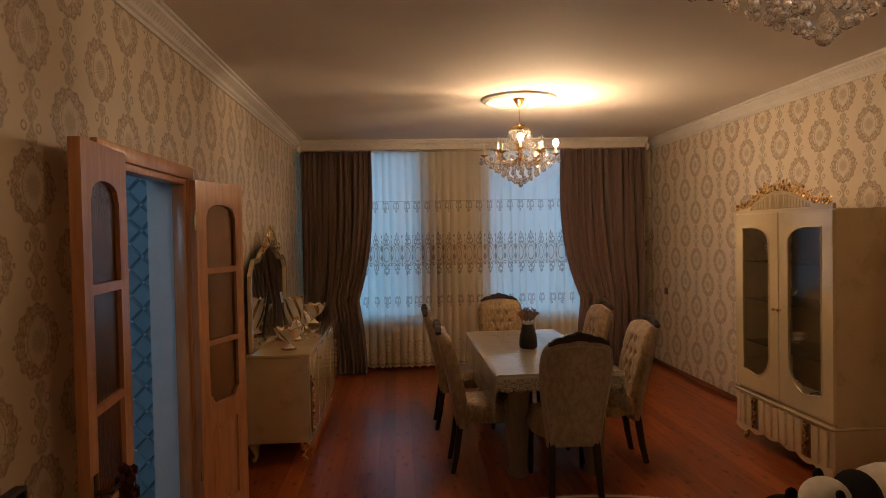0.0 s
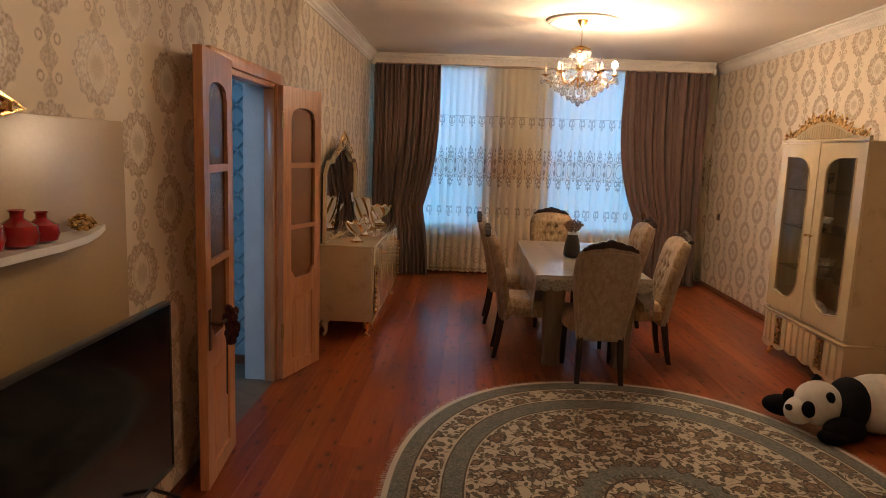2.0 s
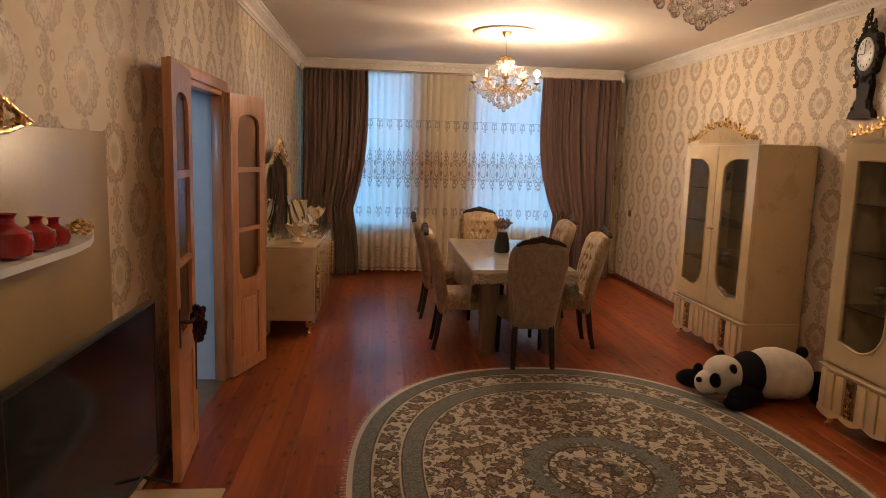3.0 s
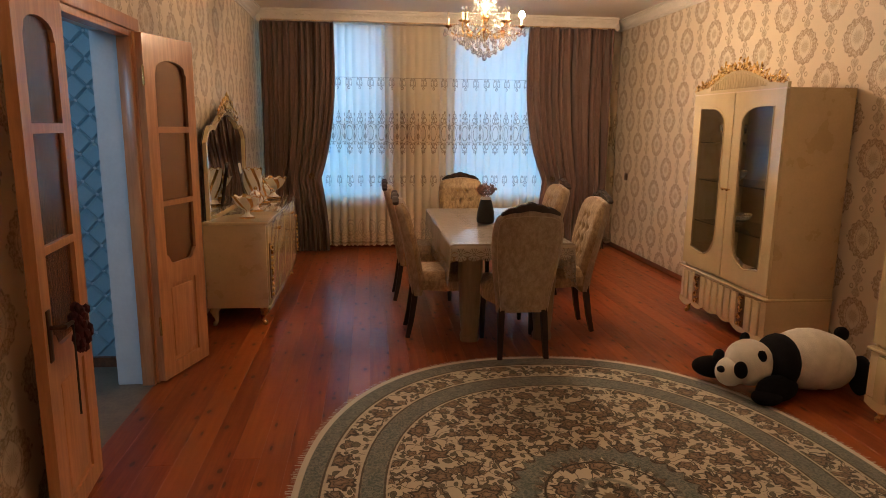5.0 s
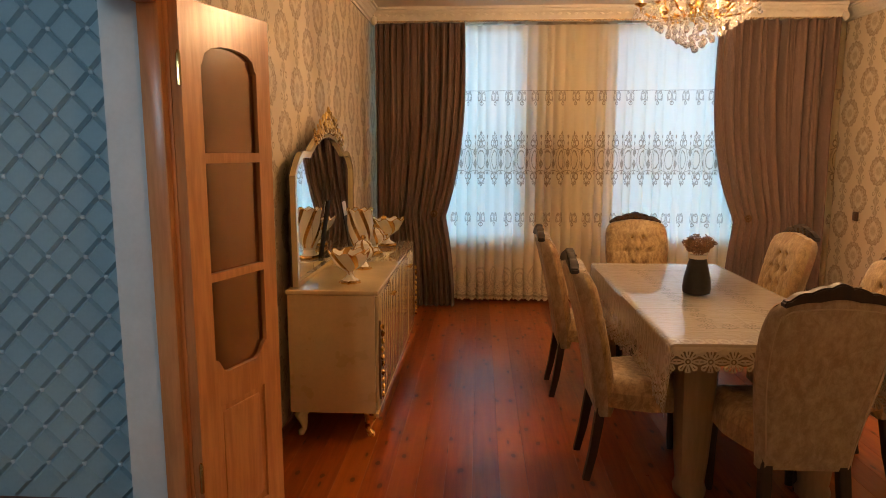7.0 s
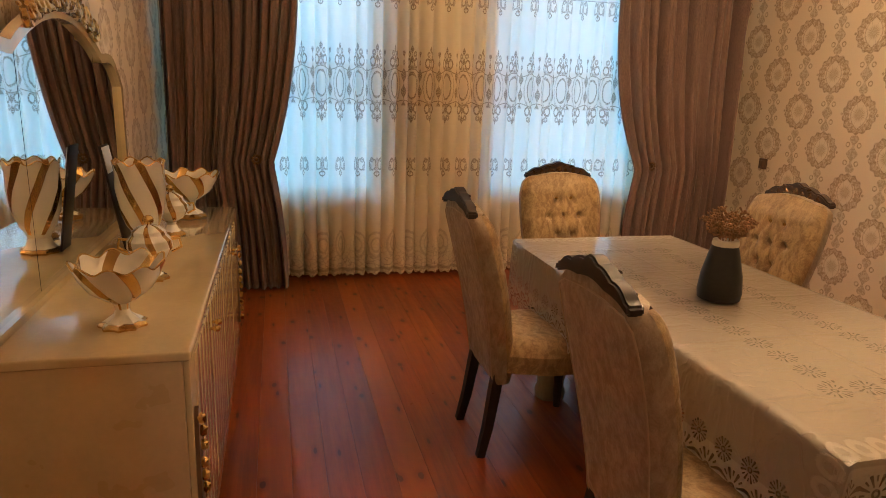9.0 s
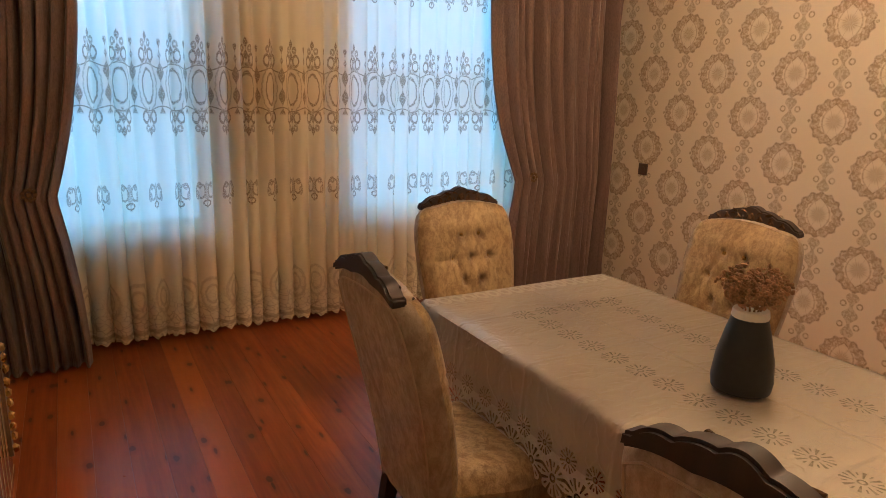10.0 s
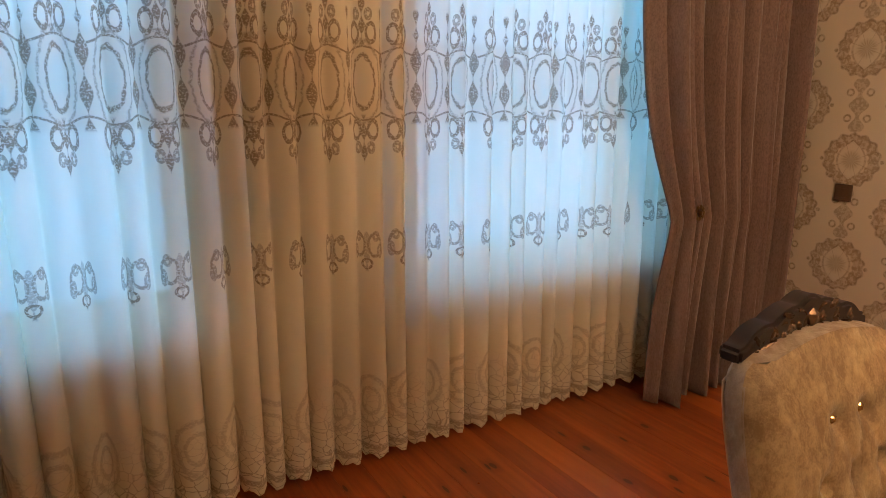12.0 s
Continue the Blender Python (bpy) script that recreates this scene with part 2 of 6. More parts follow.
def make_tulle():
    """Sheer voile with bands of embroidery. UV: metres along the cloth and metres above the floor."""
    k = M("embroidered voile")
    u, h, _ = k.axes("uv")
    P = 0.175
    a = cell(u, P)
    n = cell(u + P / 2, P)
    alt = (u / P + 0.5).floor().mod(2.0)
    jit = k.noise(k.vec(u, h, 0.0), 38.0, 3.0)

    def oval(cx, ch, rx, rh, lo, hi):
        p, q = (a.abs() - cx) / rx, (h - ch) / rh
        return ((p * p + q * q).sqrt() + (jit - 0.5) * 0.34).band(lo, hi, 0.05)

    def stem(x, w, lo, hi, wob):
        return (1.0 - (x.abs() - w - (h * wob).sin() * w * 0.9).up(-0.0025, 0.0025)) * h.band(lo, hi, 0.008)

    m = oval(0.0, 1.44, 0.040, 0.090, 0.88, 1.06)
    m = m.max(oval(0.0, 1.44, 0.060, 0.135, 0.95, 1.05) * 0.7)
    m = m.max(stem(a, 0.006, 1.56, 1.72, 90.0)).max(stem(a, 0.006, 1.17, 1.33, 90.0))
    m = m.max(oval(0.030, 1.60, 0.020, 0.036, 0.62, 1.05)).max(oval(0.030, 1.28, 0.020, 0.036, 0.62, 1.05))
    m = m.max(oval(0.022, 1.66, 0.014, 0.022, 0.3, 1.0) * 0.8).max(oval(0.022, 1.22, 0.014, 0.022, 0.3, 1.0) * 0.8)
    m = m.max(stem(n, 0.010, 1.30, 1.60, 55.0)).max(stem(n, 0.005, 1.60, 1.68, 80.0))
    scallop = (h - 1.545 - (u * (2 * math.pi / P)).cos() * 0.012).abs()
    m = m.max(1.0 - scallop.up(0.002, 0.005))
    m = m.max(1.0 - (h - 1.325 + (u * (2 * math.pi / P)).cos() * 0.012).abs().up(0.002, 0.005))
    # single sprigs
    for ch in (0.855, 2.03):
        m = m.max(oval(0.026, ch + 0.018, 0.024, 0.046, 0.72, 1.0) * 0.85).max(oval(0.0, ch + 0.01, 0.012, 0.060, 0.0, 1.0) * 0.55)
        m = m.max(oval(0.030, ch + 0.050, 0.012, 0.020, 0.3, 1.0) * 0.7).max(oval(0.042, ch - 0.005, 0.010, 0.028, 0.4, 1.0) * 0.7)
        m = m.max(stem(a, 0.004, ch - 0.075, ch - 0.02, 60.0)).max(oval(0.0, ch - 0.05, 0.020, 0.020, 0.6, 1.0))
    m = m.max((1.0 - (h - 2.10).abs().up(0.002, 0.005)) * 0.8)
    # lace along the hem
    lace = k.voronoi(k.vec(u, h, 0.0), 34.0, "DISTANCE_TO_EDGE")
    low = 1.0 - h.up(0.06, 0.42)
    m = m.max((1.0 - lace.up(0.02, 0.06)) * low * 0.75)
    big = oval(0.0, 0.27, 0.055, 0.10, 0.85, 1.05).max(oval(0.0, 0.27, 0.03, 0.055, 0.8, 1.1))
    m = m.max(big * 0.42).max((1.0 - (h - 0.075).abs().up(0.010, 0.018)) * 0.7)
    broken = k.noise(k.vec(u, h, 3.0), 160.0, 2.0).up(0.36, 0.52)
    m = m * (broken * 0.7 + 0.3)
    # the strip behind the large ovals is a denser weave
    dense = h.band(1.30, 1.58, 0.02)
    weave = k.noise(k.vec(u * 900.0, h * 900.0, 0.0), 1.0, 1.0)
    cover = (m * 0.05 + dense * 0.01 + 0.945 + (weave - 0.5) * 0.04).min(0.99)
    col = k.mix(m * 0.88, k.mix(dense, (0.88, 0.77, 0.55), (0.82, 0.66, 0.42)), (0.38, 0.265, 0.15))
    thin = k.mix(m * 0.92, k.mix(dense, (0.86, 0.82, 0.72), (0.80, 0.75, 0.64)), (0.17, 0.13, 0.10))
    dif, tra = k.nt.nodes.new("ShaderNodeBsdfDiffuse"), k.nt.nodes.new("ShaderNodeBsdfTranslucent")
    hole, both, mix = k.nt.nodes.new("ShaderNodeBsdfTransparent"), k.nt.nodes.new("ShaderNodeMixShader"), k.nt.nodes.new("ShaderNodeMixShader")
    k.put(dif.inputs["Color"], col)
    k.put(tra.inputs["Color"], thin)
    both.inputs[0].default_value = 0.37
    k.put(mix.inputs[0], cover)
    for s, d in ((dif, both.inputs[1]), (tra, both.inputs[2]), (hole, mix.inputs[1]), (both, mix.inputs[2]), (mix, k.out.inputs["Surface"])):
        k.nt.links.new(s.outputs[0], d)
    return k.m


def make_cloth():
    """Pale satin tablecloth with cut-work flowers. UV: metres from the table's centre; the flap's depth comes from |u| and |v|."""
    k = M("cutwork tablecloth")
    u, v, _ = k.axes("uv")
    EU, EV = CLOTH_U, CLOTH_V

    def flowers(du, dv, radius):
        """Holes inside an eight petalled flower, and the distance outside its outline."""
        ang, r = dv.atan2(du), (du * du + dv * dv).sqrt() / radius
        pet = (ang * 4.0).cos().abs()
        gaps = r.band(0.34, 0.90, 0.03) * (1.0 - pet.up(0.30, 0.46))
        slots = r.band(0.58, 0.84, 0.03) * pet.up(0.955, 0.985)
        eye = r.band(0.12, 0.22, 0.03)
        return gaps.max(slots).max(eye) * 0.95, r - 0.80 - pet * 0.20

    side, srim = flowers(u.abs() - (EU - 0.052), cell(v, 0.098), 0.054)
    row2, _r = flowers(u.abs() - (EU - 0.130), cell(v + 0.049, 0.098), 0.036)
    side = side.max(row2)
    end, erim = flowers(v.abs() - (EV - 0.046), cell(u, 0.092), 0.050)
    # scalloped hem: outside the flowers' outline there is no cloth
    cut_s = srim.up(0.0, 0.05) * (u.abs()).up(EU - 0.076, EU - 0.074)
    cut_e = erim.up(0.0, 0.05) * (v.abs()).up(EV - 0.070, EV - 0.068)
    inner, _r = flowers(cell(u.abs() - 0.17, 0.13), cell(v, 0.098), 0.046)
    inner = inner * u.abs().band(0.10, 0.235, 0.003) * v.abs().band(-1.0, 0.66, 0.003)
    cap, _r = flowers(cell(u, 0.098), cell(v.abs() - 0.70, 0.13), 0.046)
    cap = cap * v.abs().band(0.64, 0.76, 0.003) * u.abs().band(-1.0, 0.24, 0.003)
    hole = side.max(end).max(inner * 0.85).max(cap * 0.85)
    p = k.vec(u, v, 0.0)
    fold = k.noise(k.vec(u * 2.2, v * 3.0, 0.0), 2.6, 3.0)
    thread = k.noise(p, 300.0, 2.0)
    crease = k.noise(k.vec(u * 9.0 + fold * 3.0, v * 1.5, 0.0), 2.0, 4.0)
    col = k.mix(fold, (0.37, 0.325, 0.26), (0.45, 0.40, 0.325))
    # looped lace along the two short edges of the top
    stitched = u.abs().up(EU - 0.125, EU - 0.120).max(v.abs().up(EV - 0.110, EV - 0.106))
    col = k.mix(stitched * 0.55, col, (0.60, 0.56, 0.47))
    loops = ((cell(u, 0.052) / 0.026) * (cell(u, 0.052) / 0.026) + (((v.abs() - 0.945) / 0.040) * ((v.abs() - 0.945) / 0.040))).sqrt()
    lace = (loops + (thread - 0.5) * 0.5).band(0.45, 0.95, 0.08)
    col = k.mix(lace * 0.6, col, (0.62, 0.58, 0.50))
    worn = k.noise(p, 70.0, 3.0).up(0.36, 0.60)
    col = k.mix(inner.max(cap) * (worn * 0.4 + 0.6) * 0.92, col, (0.115, 0.10, 0.055))
    k.set(color=col, rough=fold * 0.2 + 0.25, spec=0.45, coat=0.85, coat_rough=0.07, alpha=1.0 - side.max(end).max(cut_s).max(cut_e).min(1.0))
    sharp = 1.0 - (k.noise(k.vec(u * 1.6 + fold, v * 2.6, 5.0), 3.0, 2.0) - 0.5).abs().up(0.0, 0.10)
    wob = (fold - 0.5) * 0.03
    pressed = (1.0 - cell(v + wob, 0.36).abs().up(0.0, 0.012)).max(1.0 - (u + wob).abs().up(0.0, 0.010))
    k.bump(thread * 0.08 + crease * 0.4 + sharp * 0.4 + pressed * 0.5 + hole * -0.4 + lace * 0.5, 0.60, 0.010)
    return k.m


def make_rug():
    """Oval carpet: border rings, flowered bands, a round medallion. Object axes: the rug's own."""
    k = M("oval flowered carpet")
    x, y, _ = k.axes("object")
    ang = (y / RUG_B).atan2(x / RUG_A)
    e = ((x / RUG_A).abs().pow(RUG_N) + (y / RUG_B).abs().pow(RUG_N)).pow(1.0 / RUG_N)
    d = (1.0 - e) * ((RUG_A + RUG_B) / 2)          # metres inside the rim, nearly
    v = k.vec(x, y, 0.0)
    fine = k.noise(v, 75.0, 3.0)
    wx, wy = k.noise(v, 6.0, 2.0), k.noise(k.vec(x, y, 7.0), 6.0, 2.0)
    cx, cy = x + (wx - 0.5) * 0.10, y + (wy - 0.5) * 0.10

    def blooms(scale, petals, size, shift, jitter):
        """Flowers set in a loose lattice: the whole flower, its outline and its heart."""
        n = k.nt.nodes.new("ShaderNodeTexVoronoi")
        n.inputs["Scale"].default_value, n.inputs["Randomness"].default_value = scale, jitter
        k.nt.links.new(k.vec(cx + shift, cy - shift, 0.0), n.inputs["Vector"])
        sep = k.nt.nodes.new("ShaderNodeSeparateXYZ")
        k.nt.links.new(n.outputs["Position"], sep.inputs[0])
        px, py = cx + shift - X(k.nt, sep.outputs[0]), cy - shift - X(k.nt, sep.outputs[1])
        turn = py.atan2(px)
        r = (px * px + py * py).sqrt() / size
        edge = r * (1.0 + (turn * petals).cos() * 0.20) + (fine - 0.5) * 0.30
        return 1.0 - edge.up(0.88, 0.98), edge.band(0.74, 1.0, 0.05).max(edge.band(0.36, 0.46, 0.04)), 1.0 - edge.up(0.18, 0.26)

    big, big_line, heart = blooms(5.0, 6.0, 0.055, 0.0, 0.6)
    mid, mid_line, mid_heart = blooms(8.5, 5.0, 0.027, 0.31, 0.8)
    leaf, leaf_line, _h = blooms(15.0, 2.0, 0.017, 0.12, 0.95)
    vine = (k.noise(k.vec(cx, cy, 2.0), 7.5, 1.5) - 0.5).abs()
    vine2 = (k.noise(k.vec(cx, cy, 9.0), 10.0, 1.5) - 0.5).abs()
    vines = (1.0 - vine.up(0.008, 0.014)).max((1.0 - vine2.up(0.006, 0.012)) * 0.8)
    cream, slate, brown, taupe = (0.60, 0.545, 0.43), (0.090, 0.115, 0.105), (0.026, 0.018, 0.012), (0.20, 0.135, 0.082)

    field = k.mix(vines * 0.9, cream, brown)
    field = k.mix(leaf * 0.9, field, (0.085, 0.072, 0.045))
    field = k.mix(leaf_line * 0.6, field, brown)
    field = k.mix(mid * 0.92, field, (0.22, 0.155, 0.10))
    field = k.mix(mid_line * 0.9, field, brown)
    field = k.mix(big * 0.95, field, taupe)
    field = k.mix(big_line * 0.92, field, brown)
    field = k.mix(heart.max(mid_heart) * 0.8, field, (0.33, 0.23, 0.15))
    fleck = k.noise(v, 70.0, 2.0)
    grey = k.mix(fleck.up(0.4, 0.6), slate, (0.185, 0.20, 0.185))
    grey = k.mix(mid_line.max(leaf_line) * 0.45, grey, (0.33, 0.31, 0.25))
    lobes = ((ang * 16.0).cos().abs()) * 0.10
    m0 = ((x / 0.40) * (x / 0.40) + (y / 0.43) * (y / 0.43)).sqrt()
    med = m0 + lobes
    teeth = ((ang * 48.0).sin() * 0.5 + 0.5) * m0.band(0.70, 0.80, 0.02)
    thin = d.band(0.128, 0.140, 0.003).max(d.band(0.318, 0.328, 0.003)).max(d.band(0.440, 0.450, 0.003))
    pale = d.band(0.140, 0.154, 0.003).max(d.band(0.305, 0.318, 0.003)).max(d.band(0.450, 0.460, 0.003))
    col = k.mix(d.band(0.030, 0.128, 0.005), field, grey)
    col = k.mix(d.band(0.328, 0.440, 0.006), col, grey)
    col = k.mix(pale * 0.85, col, cream)
    col = k.mix(thin, col, (0.075, 0.060, 0.045))
    col = k.mix(med.band(0.80, 1.06, 0.015), col, grey)
    col = k.mix(med.band(1.06, 1.09, 0.01) * 0.8, col, brown)
    col = k.mix(teeth * 0.6, col, brown)
    col = k.mix(m0.band(0.66, 0.69, 0.01), col, brown)
    col = k.mix(m0.band(0.30, 0.36, 0.02) * 0.7, col, grey)
    rose = (m0 * (1.0 + (ang * 8.0).cos() * 0.18))
    col = k.mix(rose.band(0.16, 0.24, 0.02) * 0.9, col, brown)
    col = k.mix((1.0 - rose.up(0.06, 0.10)) * 0.9, col, taupe)
    col = k.mix(1.0 - d.up(0.030, 0.038), col, (0.70, 0.66, 0.58))
    pile = k.noise(v, 420.0, 2.0)
    wear = k.noise(v, 1.6)
    col = k.mix(wear.up(0.5, 0.8) * 0.15, col, (0.26, 0.22, 0.17))
    k.set(color=col, rough=0.9, sheen=0.25, spec=0.15)
    k.bump(pile * 0.6 + fine * 0.4, 0.45, 0.006)
    return k.m


def make_striped():
    """White glazed ceramic with slanted golden stripes."""
    k = M("white and gold striped ceramic")
    x, y, z = k.axes("object")
    ang = y.atan2(x)
    s = (ang * 6.0 + z * 30.0).sin()
    f = s.up(0.56, 0.62)
    fine = k.noise(k.vec(x, y, z), 60.0)
    k.set(color=k.mix(f, (0.78, 0.74, 0.66), (0.58, 0.37, 0.12)), metal=f, rough=0.12 + fine * 0.12 * 1.0, coat=0.4)
    k.bump(f, 0.3, 0.002)
    return k.m


def make_foot():
    """White glaze with a gold rim low on the foot."""
    k = M("white foot with gold rim")
    x, y, z = k.axes("object")
    drip = k.noise(k.vec(x, y, 0.0), 30.0)
    f = 1.0 - (z + (drip - 0.5) * 0.012).up(0.016, 0.020)
    k.set(color=k.mix(f, (0.76, 0.72, 0.64), (0.55, 0.34, 0.11)), metal=f, rough=drip * 0.1 + 0.12, coat=0.4)
    return k.m


def make_glass(name, tint=(1, 1, 1), rough=0.0, ior=1.45, bump=0.0):
    k = M(name)
    k.set(color=tint, rough=rough, trans=1.0, ior=ior)
    if bump:
        x, y, z = k.axes("object")
        k.bump(k.noise(k.vec(x, y, z * 0.4), 55.0, 3.0), bump, 0.004)
    return k.m


def make_glow(name, colour, strength):
    k = M(name)
    k.set(color=(0.9, 0.9, 0.9), emit=colour, glow=strength)
    return k.m


CLOTH_U, CLOTH_V = 0.43 + 0.305, 0.985 + 0.12
RUG_A, RUG_B, RUG_N = 1.335, 1.715, 2.3
PAPER_L = make_wallpaper("cream medallion wallpaper, doorway wall", 1, 0.305, 0.322)
PAPER_R = make_wallpaper("cream medallion wallpaper, cabinet wall", 1, 0.235, 0.325)
PAPER_X = make_wallpaper("cream medallion wallpaper, end walls", 0, 0.25, 0.325)
FLOORWOOD = make_floor_wood()
DOORWOOD = make_wood("honey varnished door wood", (0.48, 0.215, 0.085), (0.63, 0.315, 0.135), 0.30, 0.35)
DARKWOOD = make_wood("dark stained beech", (0.014, 0.007, 0.005), (0.034, 0.016, 0.010), 0.48, 0.05)
TABLEWOOD = make_wood("beige lacquered wood", (0.235, 0.172, 0.110), (0.30, 0.225, 0.145), 0.40, 0.2)
SKIRTWOOD = make_wood("red brown skirting", (0.14, 0.045, 0.018), (0.22, 0.075, 0.028), 0.4, 0.2, along=1)
VELVET = make_velvet("gold beige crushed velvet", (0.225, 0.142, 0.066), (0.45, 0.320, 0.158))
REARVELVET = make_velvet("paler rear velvet", (0.305, 0.225, 0.150), (0.465, 0.370, 0.262), 0.7)
BACKCLOTH = plain("plain beige upholstery", (0.46, 0.36, 0.24), 0.7, vary=0.10, grain=300.0, bump=0.2, sheen=0.3)
DRAPE, TULLE = make_drape(), make_tulle()
CLOTH, RUG = make_cloth(), make_rug()
CREAM = plain("cream lacquer", (0.645, 0.515, 0.285), 0.16, vary=0.05, bump=0.02, coat=1.0, coat_rough=0.06)
CREAM_SIDE = plain("cream lacquered board", (0.60, 0.455, 0.255), 0.30, vary=0.06, bump=0.03, coat=0.3)
PANEL_GLOSS = plain("glossy beige panel", (0.37, 0.26, 0.115), 0.34, vary=0.08, scale=3.0, bump=0.03, coat=0.12, coat_rough=0.25)
GOLD = plain("gilded carving", (0.62, 0.40, 0.13), 0.28, 1.0, vary=0.35, scale=30.0, bump=0.1)
BRASS = plain("polished brass", (0.70, 0.48, 0.18), 0.18, 1.0, vary=0.15, bump=0.03)
CEILWHITE = plain("white emulsion", (0.76, 0.70, 0.62), 0.8, vary=0.035, scale=1.3, grain=120.0, bump=0.06)
PLASTER = plain("white moulded plaster", (0.74, 0.70, 0.63), 0.55, vary=0.06, bump=0.08)
HALLBLUE = plain("blue quilted board", (0.34, 0.455, 0.50), 0.42, vary=0.08, scale=3.0, bump=0.05)
HALLWHITE = plain("white hall paint", (0.62, 0.66, 0.68), 0.6, vary=0.06)
HALLFLOOR = plain("worn grey brown lino", (0.20, 0.15, 0.10), 0.5, vary=0.25, bump=0.08)
MIRROR = M("mirror silver").set(color=(0.86, 0.87, 0.86), metal=1.0, rough=0.015).m
CRYSTAL = M("cut crystal").set(color=(0.95, 0.93, 0.89), rough=0.01, trans=0.90, ior=1.6, coat=1.0, coat_rough=0.02).m
PANE = make_glass("window pane", (0.95, 0.98, 1.0), 0.0, 1.45)
CABINET_GLASS = make_glass("cabinet pane", (0.90, 0.87, 0.80), 0.02, 1.3)
DOORGLASS = make_glass("patterned brown pane", (0.50, 0.31, 0.18), 0.22, 1.4, 0.5)
SHELFGLASS = make_glass("shelf glass", (0.86, 0.93, 0.90), 0.02, 1.4)
STRIPED = make_striped()
GILTFOOT = make_foot()
GLAZE = plain("white glaze", (0.76, 0.72, 0.64), 0.15, vary=0.05, bump=0.02, coat=0.6)
BLACKVASE = plain("matt black ceramic", (0.020, 0.020, 0.022), 0.45, vary=0.3, bump=0.15)
DRYFLOWER = plain("dried brown petals", (0.33, 0.185, 0.095), 0.85, vary=0.45, scale=40.0, bump=0.3)
REDGLASS = plain("deep red glass", (0.30, 0.012, 0.014), 0.08, vary=0.2, bump=0.02, coat=0.9)
SCREEN = plain("black screen", (0.004, 0.004, 0.005), 0.10, vary=0.1, bump=0.0, spec=0.22)
BLACKPLASTIC = plain("black plastic", (0.015, 0.015, 0.016), 0.35, vary=0.1)
PLUSHWHITE = plain("white plush", (0.70, 0.65, 0.57), 0.95, vary=0.12, scale=12.0, grain=190.0, bump=0.8, sheen=0.5)
PLUSHBLACK = plain("black plush", (0.008, 0.008, 0.010), 0.95, vary=0.3, scale=12.0, grain=190.0, bump=0.8, spec=0.15)
SOCKETBROWN = plain("brown socket plastic", (0.10, 0.055, 0.03), 0.35, vary=0.1)
CLOCKBLACK = plain("black carved resin", (0.016, 0.011, 0.009), 0.58, vary=0.3, bump=0.1, spec=0.15)
CLOCKFACE = plain("white dial", (0.72, 0.72, 0.70), 0.3, vary=0.03, bump=0.0)
FRAMEWHITE = plain("white window paint", (0.70, 0.70, 0.68), 0.35, vary=0.05)
CANDLEWHITE = plain("candle sleeve", (0.72, 0.62, 0.42), 0.35, vary=0.06)
BULB_AREA = 0.0060
LIT = make_glow("lit bulb", WARM, BULB_WATTS / (math.pi * BULB_AREA))
LITDIM = make_glow("dimmer lit bulb", WARM, BULB_WATTS * 0.38 / (math.pi * BULB_AREA))
LIT2 = make_glow("lit bulb of the far chandelier", WARM, BULB2_WATTS / (math.pi * BULB_AREA))
BULBGLASS = make_glass("unlit bulb", (1.0, 0.97, 0.9), 0.05, 1.2)
SKYCARD = make_glow("evening sky", (0.26, 0.635, 1.0), SKY_GLOW)
EARTH = plain("outside ground", (0.10, 0.09, 0.07), 0.9, vary=0.3)

# ---- mesh helpers ----
def mesh_of(name, bm, materials, angle=35.0):
    me = bpy.data.meshes.new(name)
    bm.normal_update()
    bm.to_mesh(me)
    bm.free()
    for m in (materials if isinstance(materials, (list, tuple)) else [materials]):
        me.materials.append(m)
    me.polygons.foreach_set("use_smooth", [True] * len(me.polygons))
    me.set_sharp_from_angle(angle=radians(angle))
    return me


def part(name, bm, material, parent=None, label="", angle=35.0):
    """One mesh object from bm, under parent."""
    ob = new(name, mesh_of(name, bm, material, angle))
    ob.parent = parent
    return tagged(ob, label)


def twin(ob, m, parent):
    """Another object on the same mesh."""
    o = new(ob.name.split(".")[0], ob.data)
    o.parent, o.matrix_basis = parent, m
    return o


def thing(name, label, category, m=None, group="", kind=""):
    ob = new(name)
    ob.empty_display_size = 0.1
    if m is not None:
        ob.matrix_basis = m
    return tagged(ob, label, category, group, kind)


def structure(name, bm, material, label, angle=35.0):
    return tagged(part(name, bm, material, None, "", angle), label, "", "", "structure")


def box(bm, lo, hi, bevel=0.0, seg=2):
    """A block between two corners, with rounded edges."""
    lo, hi = Vector(lo), Vector(hi)
    r = bmesh.ops.create_cube(bm, size=1.0, matrix=Matrix.Translation((lo + hi) / 2) @ Matrix.Diagonal((*(hi - lo), 1)))
    if bevel:
        edges = list({e for v in r["verts"] for e in v.link_edges})
        bmesh.ops.bevel(bm, geom=edges, offset=bevel, segments=seg, affect="EDGES", profile=0.5)
    return bm


def boxes(*items):
    bm = bmesh.new()
    for it in items:
        box(bm, *it)
    return bm


